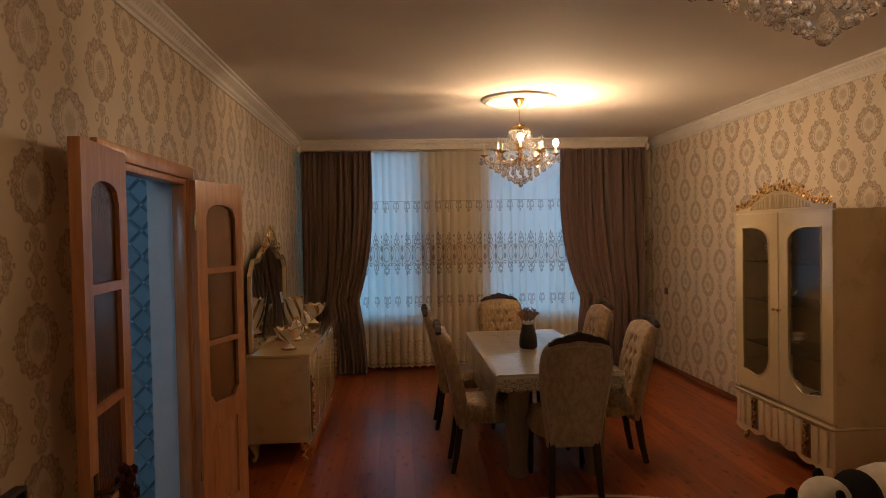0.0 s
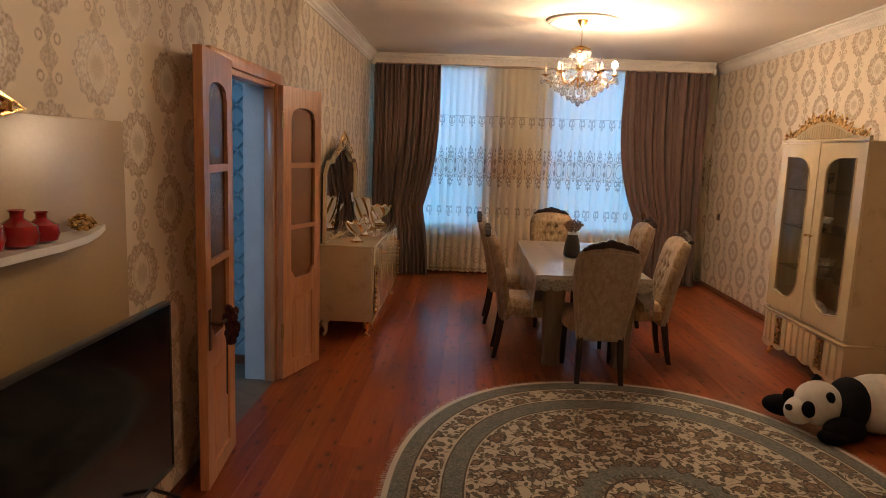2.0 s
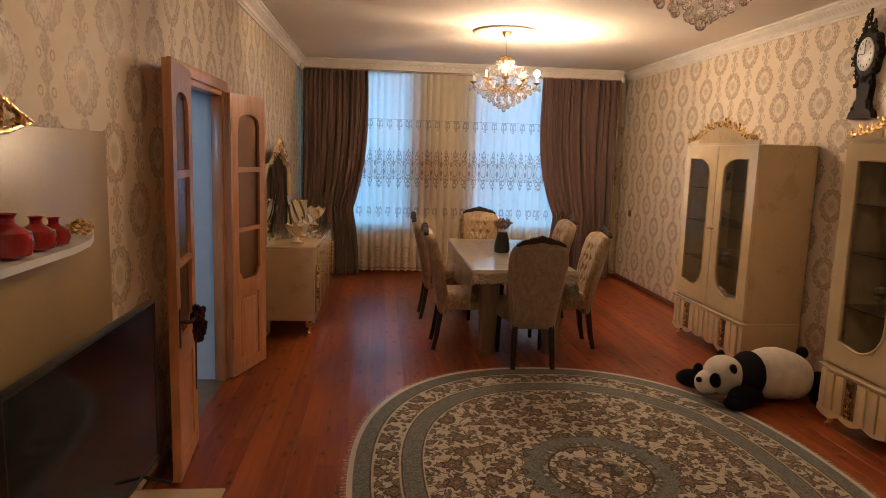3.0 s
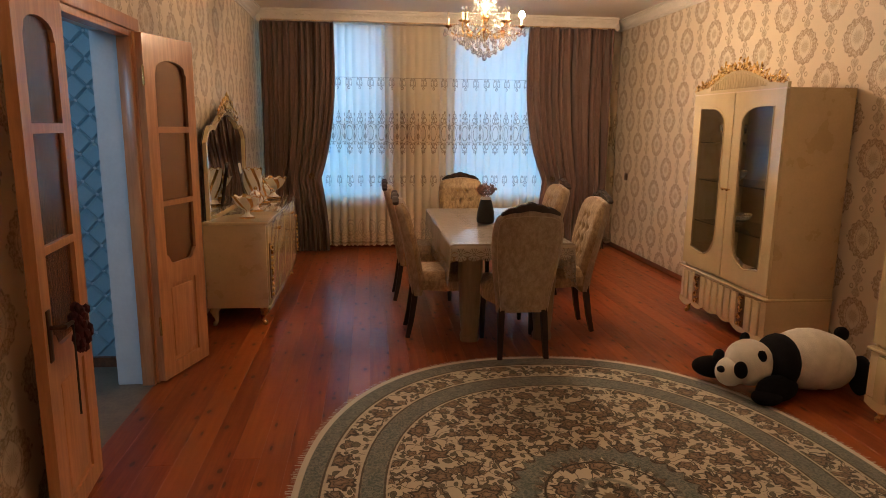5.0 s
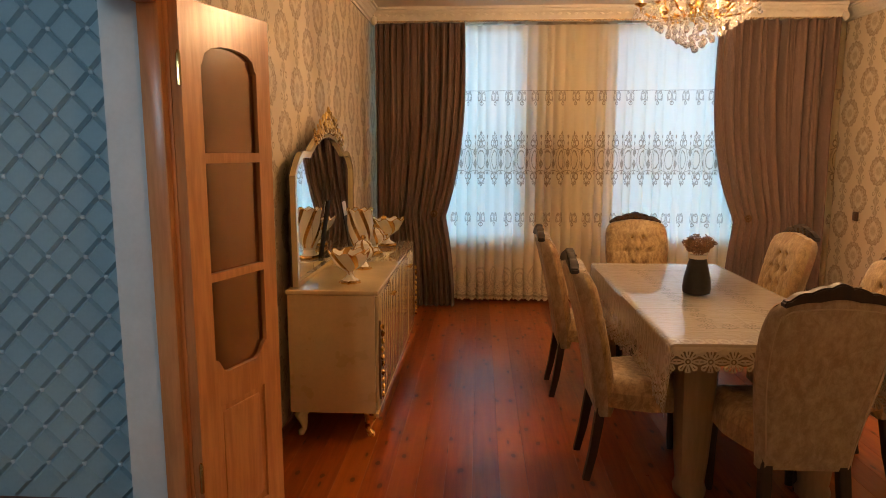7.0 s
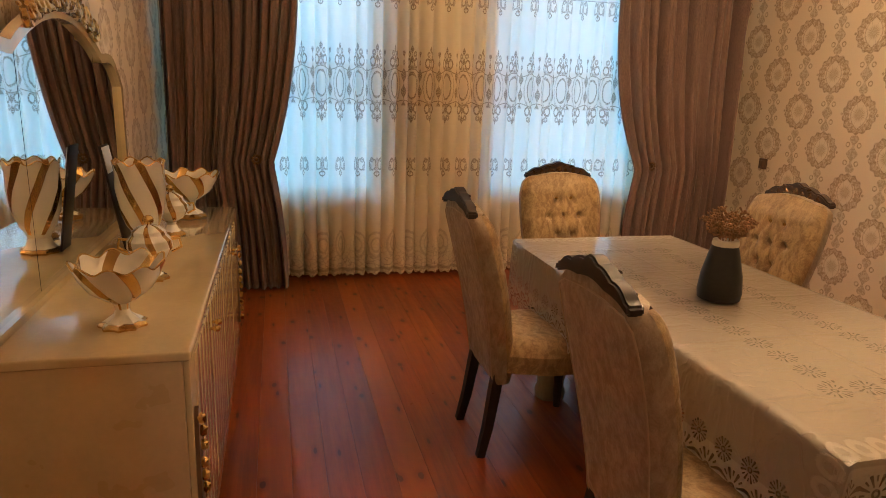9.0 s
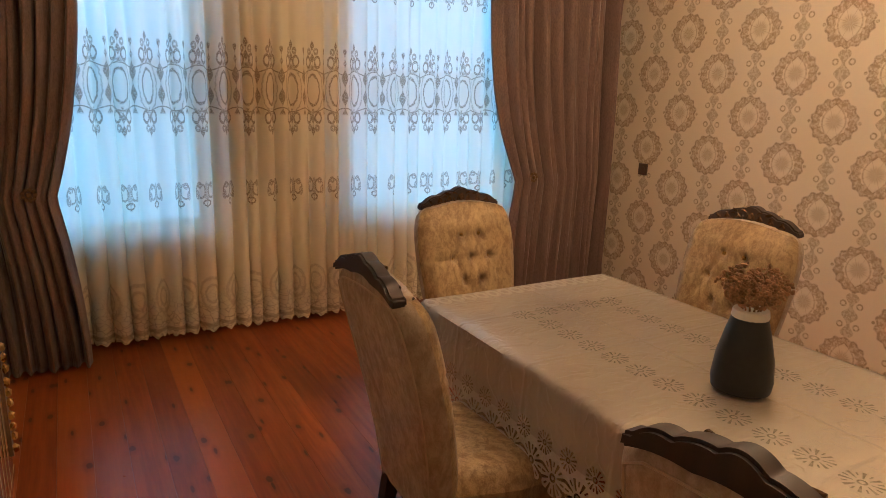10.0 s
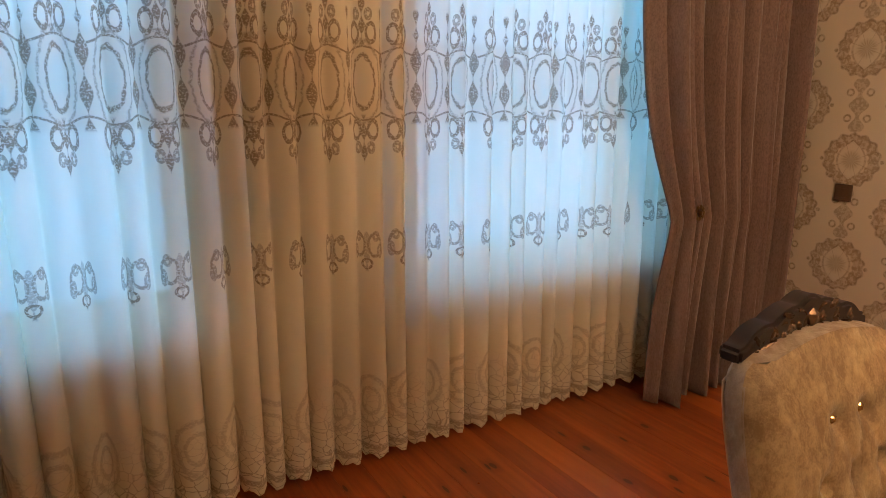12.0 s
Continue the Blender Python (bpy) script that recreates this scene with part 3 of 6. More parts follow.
def lathe(bm, profile, seg=20, at=(0, 0, 0), wave=None, caps=True):
    """Turn (radius, height) pairs round z. wave(radius, height, angle) may change the radius and height."""
    rings = []
    for r, z in profile:
        ring = []
        for i in range(seg):
            a = 2 * math.pi * i / seg
            rr, zz = wave(r, z, a) if wave else (r, z)
            ring.append(bm.verts.new((at[0] + rr * math.cos(a), at[1] + rr * math.sin(a), at[2] + zz)))
        rings.append(ring)
    for p, q in zip(rings, rings[1:]):
        for i in range(seg):
            j = (i + 1) % seg
            bm.faces.new((p[i], p[j], q[j], q[i]))
    if caps and profile[0][0] > 1e-4:
        bm.faces.new(rings[0][::-1])
    if caps and profile[-1][0] > 1e-4:
        bm.faces.new(rings[-1])
    bmesh.ops.remove_doubles(bm, verts=bm.verts, dist=1e-6)
    return bm


def tube(bm, points, radius, seg=6):
    """A round bar along points; radius may be a list."""
    pts = [Vector(p) for p in points]
    rs = radius if isinstance(radius, (list, tuple)) else [radius] * len(pts)
    rings = []
    side = None
    for i, p in enumerate(pts):
        d = (pts[min(i + 1, len(pts) - 1)] - pts[max(i - 1, 0)]).normalized()
        if side is None:
            side = d.orthogonal().normalized()
        else:
            side = (side - d * side.dot(d)).normalized()
        up = d.cross(side)
        rings.append([bm.verts.new(p + (side * math.cos(2 * math.pi * k / seg) + up * math.sin(2 * math.pi * k / seg)) * rs[i]) for k in range(seg)])
    for a, b in zip(rings, rings[1:]):
        for k in range(seg):
            j = (k + 1) % seg
            bm.faces.new((a[k], a[j], b[j], b[k]))
    bm.faces.new(rings[0][::-1])
    bm.faces.new(rings[-1])
    return bm


def prism(bm, outline, depth, m=None, bevel=0.0, holes=()):
    """A flat shape in x and z, from y = 0 to y = depth, with holes cut through, placed by m."""
    loops = []
    edges = []
    for loop in (outline, *holes):
        vs = [bm.verts.new((p[0], 0, p[1])) for p in loop]
        loops.append(vs)
        edges += [bm.edges.new((vs[i], vs[(i + 1) % len(vs)])) for i in range(len(vs))]
    got = bmesh.ops.triangle_fill(bm, edges=edges, use_beauty=True, use_dissolve=False)
    faces = [f for f in got["geom"] if isinstance(f, bmesh.types.BMFace)]
    ext = bmesh.ops.extrude_face_region(bm, geom=faces)
    moved = [v for v in ext["geom"] if isinstance(v, bmesh.types.BMVert)]
    bmesh.ops.translate(bm, verts=moved, vec=(0, depth, 0))
    every = [v for l in loops for v in l] + moved
    bmesh.ops.recalc_face_normals(bm, faces=list({f for v in every for f in v.link_faces}))
    if m is not None:
        bmesh.ops.transform(bm, matrix=m, verts=every)
    return bm


def blob(bm, centre, radii, sub=2, m=None):
    r = bmesh.ops.create_icosphere(bm, subdivisions=sub, radius=1.0, matrix=Matrix.Translation(centre) @ (m or Matrix()) @ Matrix.Diagonal((*radii, 1)))
    return r["verts"]


def sheet(bm, nu, nv, f, uv=None):
    """A grid of nu x nv cells; f(s, t) gives the place, uv(s, t) the cloth's own measure."""
    vs = [[bm.verts.new(f(i / nu, j / nv)) for i in range(nu + 1)] for j in range(nv + 1)]
    lay = bm.loops.layers.uv.verify() if uv else None
    for j in range(nv):
        for i in range(nu):
            fc = bm.faces.new((vs[j][i], vs[j][i + 1], vs[j + 1][i + 1], vs[j + 1][i]))
            if uv:
                for lp, (a, b) in zip(fc.loops, ((i, j), (i + 1, j), (i + 1, j + 1), (i, j + 1))):
                    lp[lay].uv = uv(a / nu, b / nv)
    return bm


def scroll(bm, x, z, size, turn, flip, y=0.0, thick=0.012):
    """A carved C-scroll in the plane of x and z."""
    pts, rs = [], []
    for i in range(14):
        s = i / 13
        a = turn + flip * s * 4.6
        r = size * (1.0 - 0.78 * s)
        pts.append((x + r * math.cos(a), y - 0.006 * math.sin(s * 3.1), z + r * math.sin(a)))
        rs.append(thick * (0.55 + 0.6 * math.sin(math.pi * min(1, s * 1.1))))
    tube(bm, pts, rs, 5)
    blob(bm, pts[-1], (thick * 1.3,) * 3, 1)


def leaf_tip(bm, x, z, size, turn, y=0.0):
    """A carved acanthus leaf."""
    m = Matrix.Rotation(-turn, 4, "Y")
    blob(bm, (x + size * 0.5 * math.cos(turn), y, z + size * 0.5 * math.sin(turn)), (size * 0.55, size * 0.18, size * 0.22), 1, m)


def crest(bm, curve, size, rng, y=0.0, thick=0.011, n=11):
    """Open-work scrolls and leaves along curve(s) -> (x, z, slope)."""
    tube(bm, [(curve(i / 30)[0], y, curve(i / 30)[1] + 0.004) for i in range(31)], thick * 0.8, 6)
    for i in range(n - 1):
        x, z, a = curve((i + 0.5) / (n - 1))
        k = 1.0 if i < (n - 1) / 2 else -1.0
        scroll(bm, x, z + size * 0.42, size * 0.40, a + (2.4 if k > 0 else 0.7), k, y - thick * 0.5, thick * 0.8)
    for i in range(n):
        s = i / (n - 1)
        x, z, a = curve(s)
        k = 1.0 if s < 0.5 else -1.0
        b = size * (0.75 + 0.45 * (1 - abs(2 * s - 1)))
        scroll(bm, x, z + b * 0.55, b * 0.62, a + (0.3 if k > 0 else 2.8), -k, y, thick)
        for j in range(4):
            turn = math.pi / 2 + k * 0.7 + rng.uniform(-1.1, 1.1)
            leaf_tip(bm, x + rng.uniform(-0.6, 0.6) * b, z + rng.uniform(0.05, 0.95) * b, b * rng.uniform(0.45, 0.75), turn, y - rng.uniform(0, 0.006))


# ---- the room's shell ----
XL, XR, YB, YF, ZC = -1.15, 3.30, 8.45, -1.60, 2.83      # left, right, back, front, ceiling
DY0, DY1, DZ = 2.90, 3.985, 2.035                           # the doorway
WINDOWS = ((-0.98, 0.34), (1.21, 2.60))                    # along the back wall
WZ0, WZ1 = 0.62, 2.74

rooms = [("wall_left", [((-1.35, YF - 0.2, 0), (XL, DY0, ZC + 0.1)), ((-1.35, DY1, 0), (XL, YB + 0.4, ZC + 0.1)), ((-1.35, DY0, DZ), (XL, DY1, ZC + 0.1))],
          PAPER_L, "cream papered wall with taupe medallions and a doorway"),
         ("wall_right", [((XR, YF - 0.2, 0), (XR + 0.25, YB + 0.4, ZC + 0.1))], PAPER_R, "cream papered wall with taupe medallions"),
         ("wall_front", [((XL, YF - 0.2, 0), (XR, YF, ZC + 0.1))], PAPER_X, "cream papered end wall")]
for nm, parts_, mt, lb in rooms:
    structure(nm, boxes(*parts_), mt, lb)
(w0, w1), (w2, w3) = WINDOWS
structure("wall_back", boxes(((XL, YB, 0), (w0, YB + 0.4, ZC + 0.1)), ((w1, YB, 0), (w2, YB + 0.4, ZC + 0.1)), ((w3, YB, 0), (XR, YB + 0.4, ZC + 0.1)),
                             ((w0, YB, 0), (w1, YB + 0.4, WZ0)), ((w2, YB, 0), (w3, YB + 0.4, WZ0)),
                             ((w0, YB, WZ1), (w1, YB + 0.4, ZC + 0.1)), ((w2, YB, WZ1), (w3, YB + 0.4, ZC + 0.1))), PAPER_X, "cream papered wall with two windows")
structure("ceiling", boxes(((XL, YF, ZC), (XR, YB, ZC + 0.1))), CEILWHITE, "white painted ceiling, faintly uneven")
floor = structure("floor", boxes(((XL, YF, -0.12), (XR, YB, -0.022))), SKIRTWOOD, "red orange varnished pine board floor")


def cornice(name, path, inward, label):
    """A moulded plaster strip along a wall's top, with a row of small leaves."""
    a, b, n = Vector(path[0]), Vector(path[1]), Vector(inward)
    prof = [(0, -0.115), (0.012, -0.115), (0.016, -0.098), (0.030, -0.090), (0.038, -0.070), (0.060, -0.044), (0.078, -0.034), (0.082, -0.018), (0.100, -0.014), (0.100, 0.0), (0, 0)]
    bm = bmesh.new()
    ends = [[bm.verts.new(p + n * d + Vector((0, 0, ZC - 0.001 + h))) for d, h in prof] for p in (a, b)]
    for i in range(len(prof)):
        j = (i + 1) % len(prof)
        bm.faces.new((ends[0][i], ends[0][j], ends[1][j], ends[1][i]))
    bm.faces.new(ends[0][::-1])
    bm.faces.new(ends[1])
    along = (b - a).normalized()
    count = int((b - a).length / 0.042)
    verts, faces = [], []
    for i in range(count):
        c = a + along * ((i + 0.5) * (b - a).length / count) + n * 0.052 + Vector((0, 0, ZC - 0.057))
        t = n * 0.005 + Vector((0, 0, -0.005))
        u = (n + Vector((0, 0, 1))).normalized()
        base = len(verts)
        for du, da in ((0.030, 0), (0.006, 0.017), (-0.026, 0.007), (-0.026, -0.007), (0.006, -0.017)):
            verts.append(c + u * du + along * da)
        verts.append(c + t)
        faces += [(base + k, base + (k + 1) % 5, base + 5) for k in range(5)]
    vs = [bm.verts.new(v) for v in verts]
    for f in faces:
        bm.faces.new([vs[k] for k in f])
    bmesh.ops.recalc_face_normals(bm, faces=bm.faces)
    structure(name, bm, PLASTER, label, 25.0)


cornice("cornice_left", ((XL, YF, 0), (XL, YB, 0)), (1, 0, 0), "white leaf moulded plaster cornice")
cornice("cornice_right", ((XR, YF, 0), (XR, YB, 0)), (-1, 0, 0), "white leaf moulded plaster cornice")
cornice("cornice_front", ((XL + 0.1, YF, 0), (XR - 0.1, YF, 0)), (0, 1, 0), "white leaf moulded plaster cornice")
for nm, lo, hi in (("baseboard_right", (XR - 0.016, YF, -0.002), (XR - 0.0005, YB, 0.055)), ("baseboard_left_near", (XL + 0.0005, YF, -0.002), (XL + 0.016, DY0 - 0.08, 0.055)),
                   ("baseboard_left_far", (XL + 0.0005, DY1 + 0.08, -0.002), (XL + 0.016, YB, 0.055)), ("baseboard_back", (XL + 0.016, YB - 0.016, -0.002), (XR - 0.016, YB - 0.0005, 0.055))):
    structure(nm, box(bmesh.new(), lo, hi, 0.005), SKIRTWOOD, "narrow red brown varnished skirting board")

# windows: frame, mullion, pane, sill
for i, (a, b) in enumerate(WINDOWS):
    win = thing("window_%d" % (i + 1), "white framed window with evening daylight behind a sheer curtain", "window", pose((a + b) / 2, YB + 0.14, 0), kind="structure")
    h = (b - a) / 2
    part("window_frame", boxes(((-h, -0.03, WZ0), (-h + 0.035, 0.03, WZ1), 0.006), ((h - 0.035, -0.03, WZ0), (h, 0.03, WZ1), 0.006),
                               ((-h + 0.035, -0.03, WZ0), (h - 0.035, 0.03, WZ0 + 0.035), 0.006), ((-h + 0.035, -0.03, WZ1 - 0.035), (h - 0.035, 0.03, WZ1), 0.006)), FRAMEWHITE, win)
    part("window_sill", box(bmesh.new(), (-h - 0.03, -0.190, WZ0 - 0.005), (h + 0.03, -0.1405, WZ0 + 0.025), 0.008), FRAMEWHITE, win)
    for lo, hi in ((-h + 0.035, h - 0.035),):
        p = part("pane", box(bmesh.new(), (lo, -0.003, WZ0 + 0.035), (hi, 0.003, WZ1 - 0.035)), PANE, win)
        p.visible_shadow = False
structure("backdrop", boxes(((-14, 13.0, -3), (16, 13.05, 9))), SKYCARD, "pale blue evening sky")
structure("ground", boxes(((-14, YB + 0.41, -0.6), (16, 12.99, -0.5))), EARTH, "dark ground outside the windows")

# ---- the hall beyond the doorway ----
HX0, HY0, HY1 = -3.4, 0.4, 4.32
structure("hall_floor", boxes(((HX0, HY0, -0.12), (-1.35, HY1, -0.004)), ((-1.35, DY0, -0.12), (XL, DY1, -0.004))), HALLFLOOR, "worn grey brown hall floor")
structure("hall_ceiling", boxes(((HX0, HY0, 2.60), (-1.351, HY1, 2.7))), CEILWHITE, "white hall ceiling")
structure("hall_wall_side", boxes(((HX0, HY0 - 0.1, 0), (-1.351, HY0, 2.6))), HALLWHITE, "white painted hall wall")
structure("hall_wall_end", boxes(((HX0 - 0.1, HY0 - 0.1, 0), (HX0, HY1, 2.6))), HALLWHITE, "white painted hall wall")
structure("door_reveal", boxes(((-1.353, DY1 - 0.012, 0), (XL - 0.062, DY1 - 0.0005, DZ - 0.012)), ((-1.353, DY0 + 0.0005, 0), (XL - 0.062, DY0 + 0.012, DZ - 0.012)), ((-1.353, DY0 + 0.0005, DZ - 0.012), (XL - 0.062, DY1 - 0.0005, DZ - 0.0005))), HALLWHITE, "white plaster reveal of the doorway")
structure("hall_wall_door", boxes(((-1.362, HY0, 0), (-1.3535, DY0, 2.6)), ((-1.362, DY1, 0), (-1.3535, HY1, 2.6)), ((-1.362, DY0, DZ), (-1.3535, DY1, 2.6))), HALLWHITE, "white hall side of the doorway wall")
quilt = structure("hall_wall_quilted", boxes(((HX0, HY1, 0), (-1.352, HY1 + 0.1, 2.6))), HALLBLUE, "blue wall of padded diamond panels")
structure("hall_baseboard", boxes(((HX0, HY1 - 0.030, -0.003), (-1.366, HY1 - 0.0005, 0.06))), SKIRTWOOD, "dark skirting of the hall wall")

# the doorway's frame and its two leaves, folded back against the wall
door = thing("door_1", "open glazed double door of honey varnished wood", "door", pose(0, 0, 0), kind="structure")
bm = boxes(((XL - 0.06, DY0, 0), (XL + 0.012, DY0 + 0.045, DZ), 0.004), ((XL - 0.06, DY1 - 0.045, 0), (XL + 0.012, DY1, DZ), 0.004), ((XL - 0.06, DY0 + 0.045, DZ - 0.045), (XL + 0.012, DY1 - 0.045, DZ), 0.004))
part("door_frame", bm, DOORWOOD, door)
bm = boxes(((XL + 0.0005, DY0 - 0.055, 0), (XL + 0.026, DY0 + 0.012, DZ - 0.012), 0.005), ((XL + 0.0005, DY1 - 0.012, 0), (XL + 0.026, DY1 + 0.055, DZ - 0.012), 0.005),
           ((XL + 0.0005, DY0 - 0.065, DZ - 0.012), (XL + 0.030, DY1 + 0.065, DZ + 0.058), 0.006))
part("architrave", bm, DOORWOOD, door)


def arc_pane(x0, x1, z0, z1, top, bottom):
    """The outline of a glazed opening: an arched or notched top, chamfered bottom corners."""
    w = x1 - x0
    out = []
    if bottom:
        out += [(x0 + 0.07, z0), (x1 - 0.07, z0), (x1 - 0.045, z0 + 0.012), (x1 - 0.02, z0 + 0.05), (x1, z0 + 0.06)]
    else:
        out += [(x0, z0), (x1, z0)]
    if top:
        out += [(x1, z1 - 0.075), (x1 - 0.012, z1 - 0.062)]
        out += [(x0 + w / 2 + (w / 2 - 0.012) * math.cos(a), z1 - 0.050 + 0.050 * math.sin(a)) for a in (0.35, 0.8, 1.2, 1.57, 1.94, 2.34, 2.79)]
        out += [(x0 + 0.012, z1 - 0.062), (x0, z1 - 0.075)]
    else:
        out += [(x1, z1), (x0, z1)]
    if bottom:
        out += [(x0, z0 + 0.06), (x0 + 0.02, z0 + 0.05), (x0 + 0.045, z0 + 0.012)]
    return out


def door_leaf(m, label):
    """A leaf in its own x (hinge at 0, width 0.5) and z."""
    W, T = 0.50, 0.040
    panes = [arc_pane(0.10, 0.415, 1.50, 1.87, True, False), arc_pane(0.10, 0.415, 1.075, 1.465, False, False), arc_pane(0.10, 0.415, 0.70, 1.045, False, True)]
    bm = prism(bmesh.new(), [(0, 0.015), (W, 0.015), (W, 2.0), (0, 2.0)], T, None, holes=panes + [[(0.11, 0.10), (0.39, 0.10), (0.39, 0.58), (0.11, 0.58)]])
    leaf = part("leaf", bm, DOORWOOD, door, label)
    leaf.matrix_basis = m
    part("panel", boxes(((0.105, 0.010, 0.095), (0.395, 0.030, 0.585)), ((0.135, 0.004, 0.125), (0.365, 0.036, 0.555), 0.010)), DOORWOOD, leaf)
    for z0, z1 in ((1.49, 1.88), (1.065, 1.475), (0.69, 1.055)):
        part("pane", box(bmesh.new(), (0.09, 0.016, z0), (0.43, 0.024, z1)), DOORGLASS, leaf, "brown patterned glass pane")
    for z in (0.30, 1.72):
        part("hinge", lathe(bmesh.new(), [(0.008, 0), (0.008, 0.10), (0.004, 0.112)], 8, (-0.006, 0.002, z)), BRASS, leaf)
    return leaf


door_leaf(pose(-1.085, 3.965, 0, 0, 0, 71.8) @ Matrix.Diagonal((0.955, 1.0, 1.008, 1)), "glazed door leaf swung back beside the sideboard")
# the other leaf stands a little off the wall; its width runs towards the near end of the room
leafL = door_leaf(pose(-1.092, 2.925, 0, 0, 0, -84.2) @ Matrix.Diagonal((0.985, 1.0, 1.018, 1)), "glazed door leaf lying back against the papered wall")
hm = bmesh.new()
box(hm, (0.437, 0.040, 0.67), (0.475, 0.046, 0.86), 0.004)
tube(hm, [(0.456, 0.044, 0.795), (0.456, 0.075, 0.795), (0.450, 0.092, 0.795), (0.34, 0.095, 0.790)], [0.009, 0.009, 0.009, 0.007], 8)
part("handle", hm, plain("dark bronze lock", (0.12, 0.07, 0.035), 0.35, 0.9, vary=0.3), leafL, "dark bronze lever on a long plate")
fl = bmesh.new()
rng = random.Random(5)
for i in range(34):
    z = rng.uniform(-0.085, 0.075)
    a, r = rng.uniform(0, 6.28), 0.036 * math.sqrt(max(0.0, 1 - (z / 0.09) ** 2))
    blob(fl, (0.325 + r * math.cos(a), 0.105 + 0.8 * r * math.sin(a), 0.765 + z), (0.017, 0.014, 0.022), 1, Matrix.Rotation(a, 4, "Z"))
blob(fl, (0.325, 0.105, 0.765), (0.036, 0.030, 0.082), 2)
part("trinket", fl, plain("dark red cloth rose", (0.055, 0.007, 0.012), 0.8, vary=0.5, scale=40.0), leafL, "dark red cloth rose hung on the lever")
part("cord", tube(bmesh.new(), [(0.385, 0.10, 0.785), (0.388, 0.10, 0.62), (0.385, 0.098, 0.44)], 0.004, 5), BLACKPLASTIC, leafL)

# ---- curtains ----
def inner_edge(z, top, tie_x, tie_z, low):
    """Where the gathered edge of a drape lies at height z."""
    if z > tie_z:
        s = (z - tie_z) / (2.70 - tie_z)
        return tie_x + (top - tie_x) * (1 - (1 - min(1.0, s * 1.15)) ** 2.6)
    s = (tie_z - z) / tie_z
    return tie_x + (low - tie_x) * (1 - (1 - s) ** 1.8)


def drape(name, outer, top, tie_x, tie_z, low, folds, seed, deeper, label):
    rng = random.Random(seed)
    ph = [rng.uniform(-0.9, 0.9) for _ in range(folds + 2)]

    def f(s, t):
        z = 0.012 + t * 2.69
        e = inner_edge(z, top, tie_x, tie_z, low)
        g = math.exp(-((z - tie_z) / 0.30) ** 2)
        k = s * folds
        i = int(min(k, folds - 1e-6))
        wob = ph[i] + (ph[i + 1] - ph[i]) * (k - i)
        bend = s + 0.018 * math.sin(k * 6.283 + 1.0 + wob) * math.sin(z * 1.1 + wob)
        deep = deeper * (0.032 + 0.020 * math.sin(i * 2.3 + seed)) * (1 - 0.45 * g * s) * (0.75 + 0.25 * (1 - t))
        y = 8.140 + deep * math.sin(2 * math.pi * k + wob * 1.6 + 0.4 * math.sin(z * 1.7 + i))
        y += 0.007 * math.sin(2 * math.pi * k * 2.1 + wob * 3 + z) + 0.0035 * math.sin(2 * math.pi * k * 4.7 + wob * 5 - z * 2.0) - 0.03 * g * s
        y += 0.012 * math.sin(k * 2.1 + seed) * math.sin(z * 1.9 + wob)
        return (outer + (e - outer) * bend, y, z)

    bm = sheet(bmesh.new(), folds * 18, 60, f)
    ob = thing(name, label, "curtain", pose(0, 0, 0), "tied back drapes")
    c = part("cloth", bm, DRAPE, ob, angle=180)
    mod = c.modifiers.new("thickness", "SOLIDIFY")
    mod.thickness = 0.004
    d = 1 if tie_x > 1 else -1
    bm = bmesh.new()
    for k in range(9):
        a = k * 0.698
        blob(bm, (tie_x + d * 0.10 + 0.026 * math.cos(a), 8.058, tie_z + 0.03 + 0.026 * math.sin(a)), (0.011, 0.006, 0.011), 1)
    blob(bm, (tie_x + d * 0.10, 8.054, tie_z + 0.03), (0.013, 0.009, 0.013), 2)
    part("brooch", bm, plain("antique bronze", (0.17, 0.10, 0.05), 0.3, 1.0, vary=0.3), ob, "bronze flower brooch")
    return ob


drape("drape", XL + 0.055, -0.25, -0.44, 0.90, -0.35, 14, 3, 0.95, "heavy brown drape tied back with a bronze brooch")
drape("drape", 3.095, 2.06, 2.30, 0.87, 2.25, 13, 8, 2.3, "heavy brown drape tied back beside the papered wall")

TX0, TX1, TFOLD = XL + 0.02, XR - 0.02, 46
trng = random.Random(21)
tph = [trng.uniform(-1.3, 1.3) for _ in range(TFOLD + 2)]
tam = [trng.uniform(0.5, 1.25) for _ in range(TFOLD + 2)]


def tulle_place(s, t):
    z = 0.03 + t * 2.68
    k = s * TFOLD
    i = int(min(k, TFOLD - 1e-6))
    w = tph[i] + (tph[i + 1] - tph[i]) * (k - i)
    a = tam[i] + (tam[i + 1] - tam[i]) * (k - i)
    amp = (0.010 + 0.034 * (1 - t) ** 1.3) * a
    y = 8.335 + amp * math.sin(2 * math.pi * k + w) + 0.006 * math.sin(k * 1.7 + z * 1.3)
    x = TX0 + (TX1 - TX0) * s + 0.35 * amp * math.cos(2 * math.pi * k + w)
    if t == 0.0:
        z += 0.010 * math.cos(s * TFOLD * 18.0) + 0.012 * a
    return (x, y, z)


tulle = thing("sheer_curtain", "cream sheer curtain with embroidered ovals and lace hem", "curtain", pose(0, 0, 0))
part("voile", sheet(bmesh.new(), TFOLD * 10, 44, tulle_place, lambda s, t: ((TX1 - TX0) * 1.35 * s, 0.03 + t * 2.68)), TULLE, tulle, angle=180)

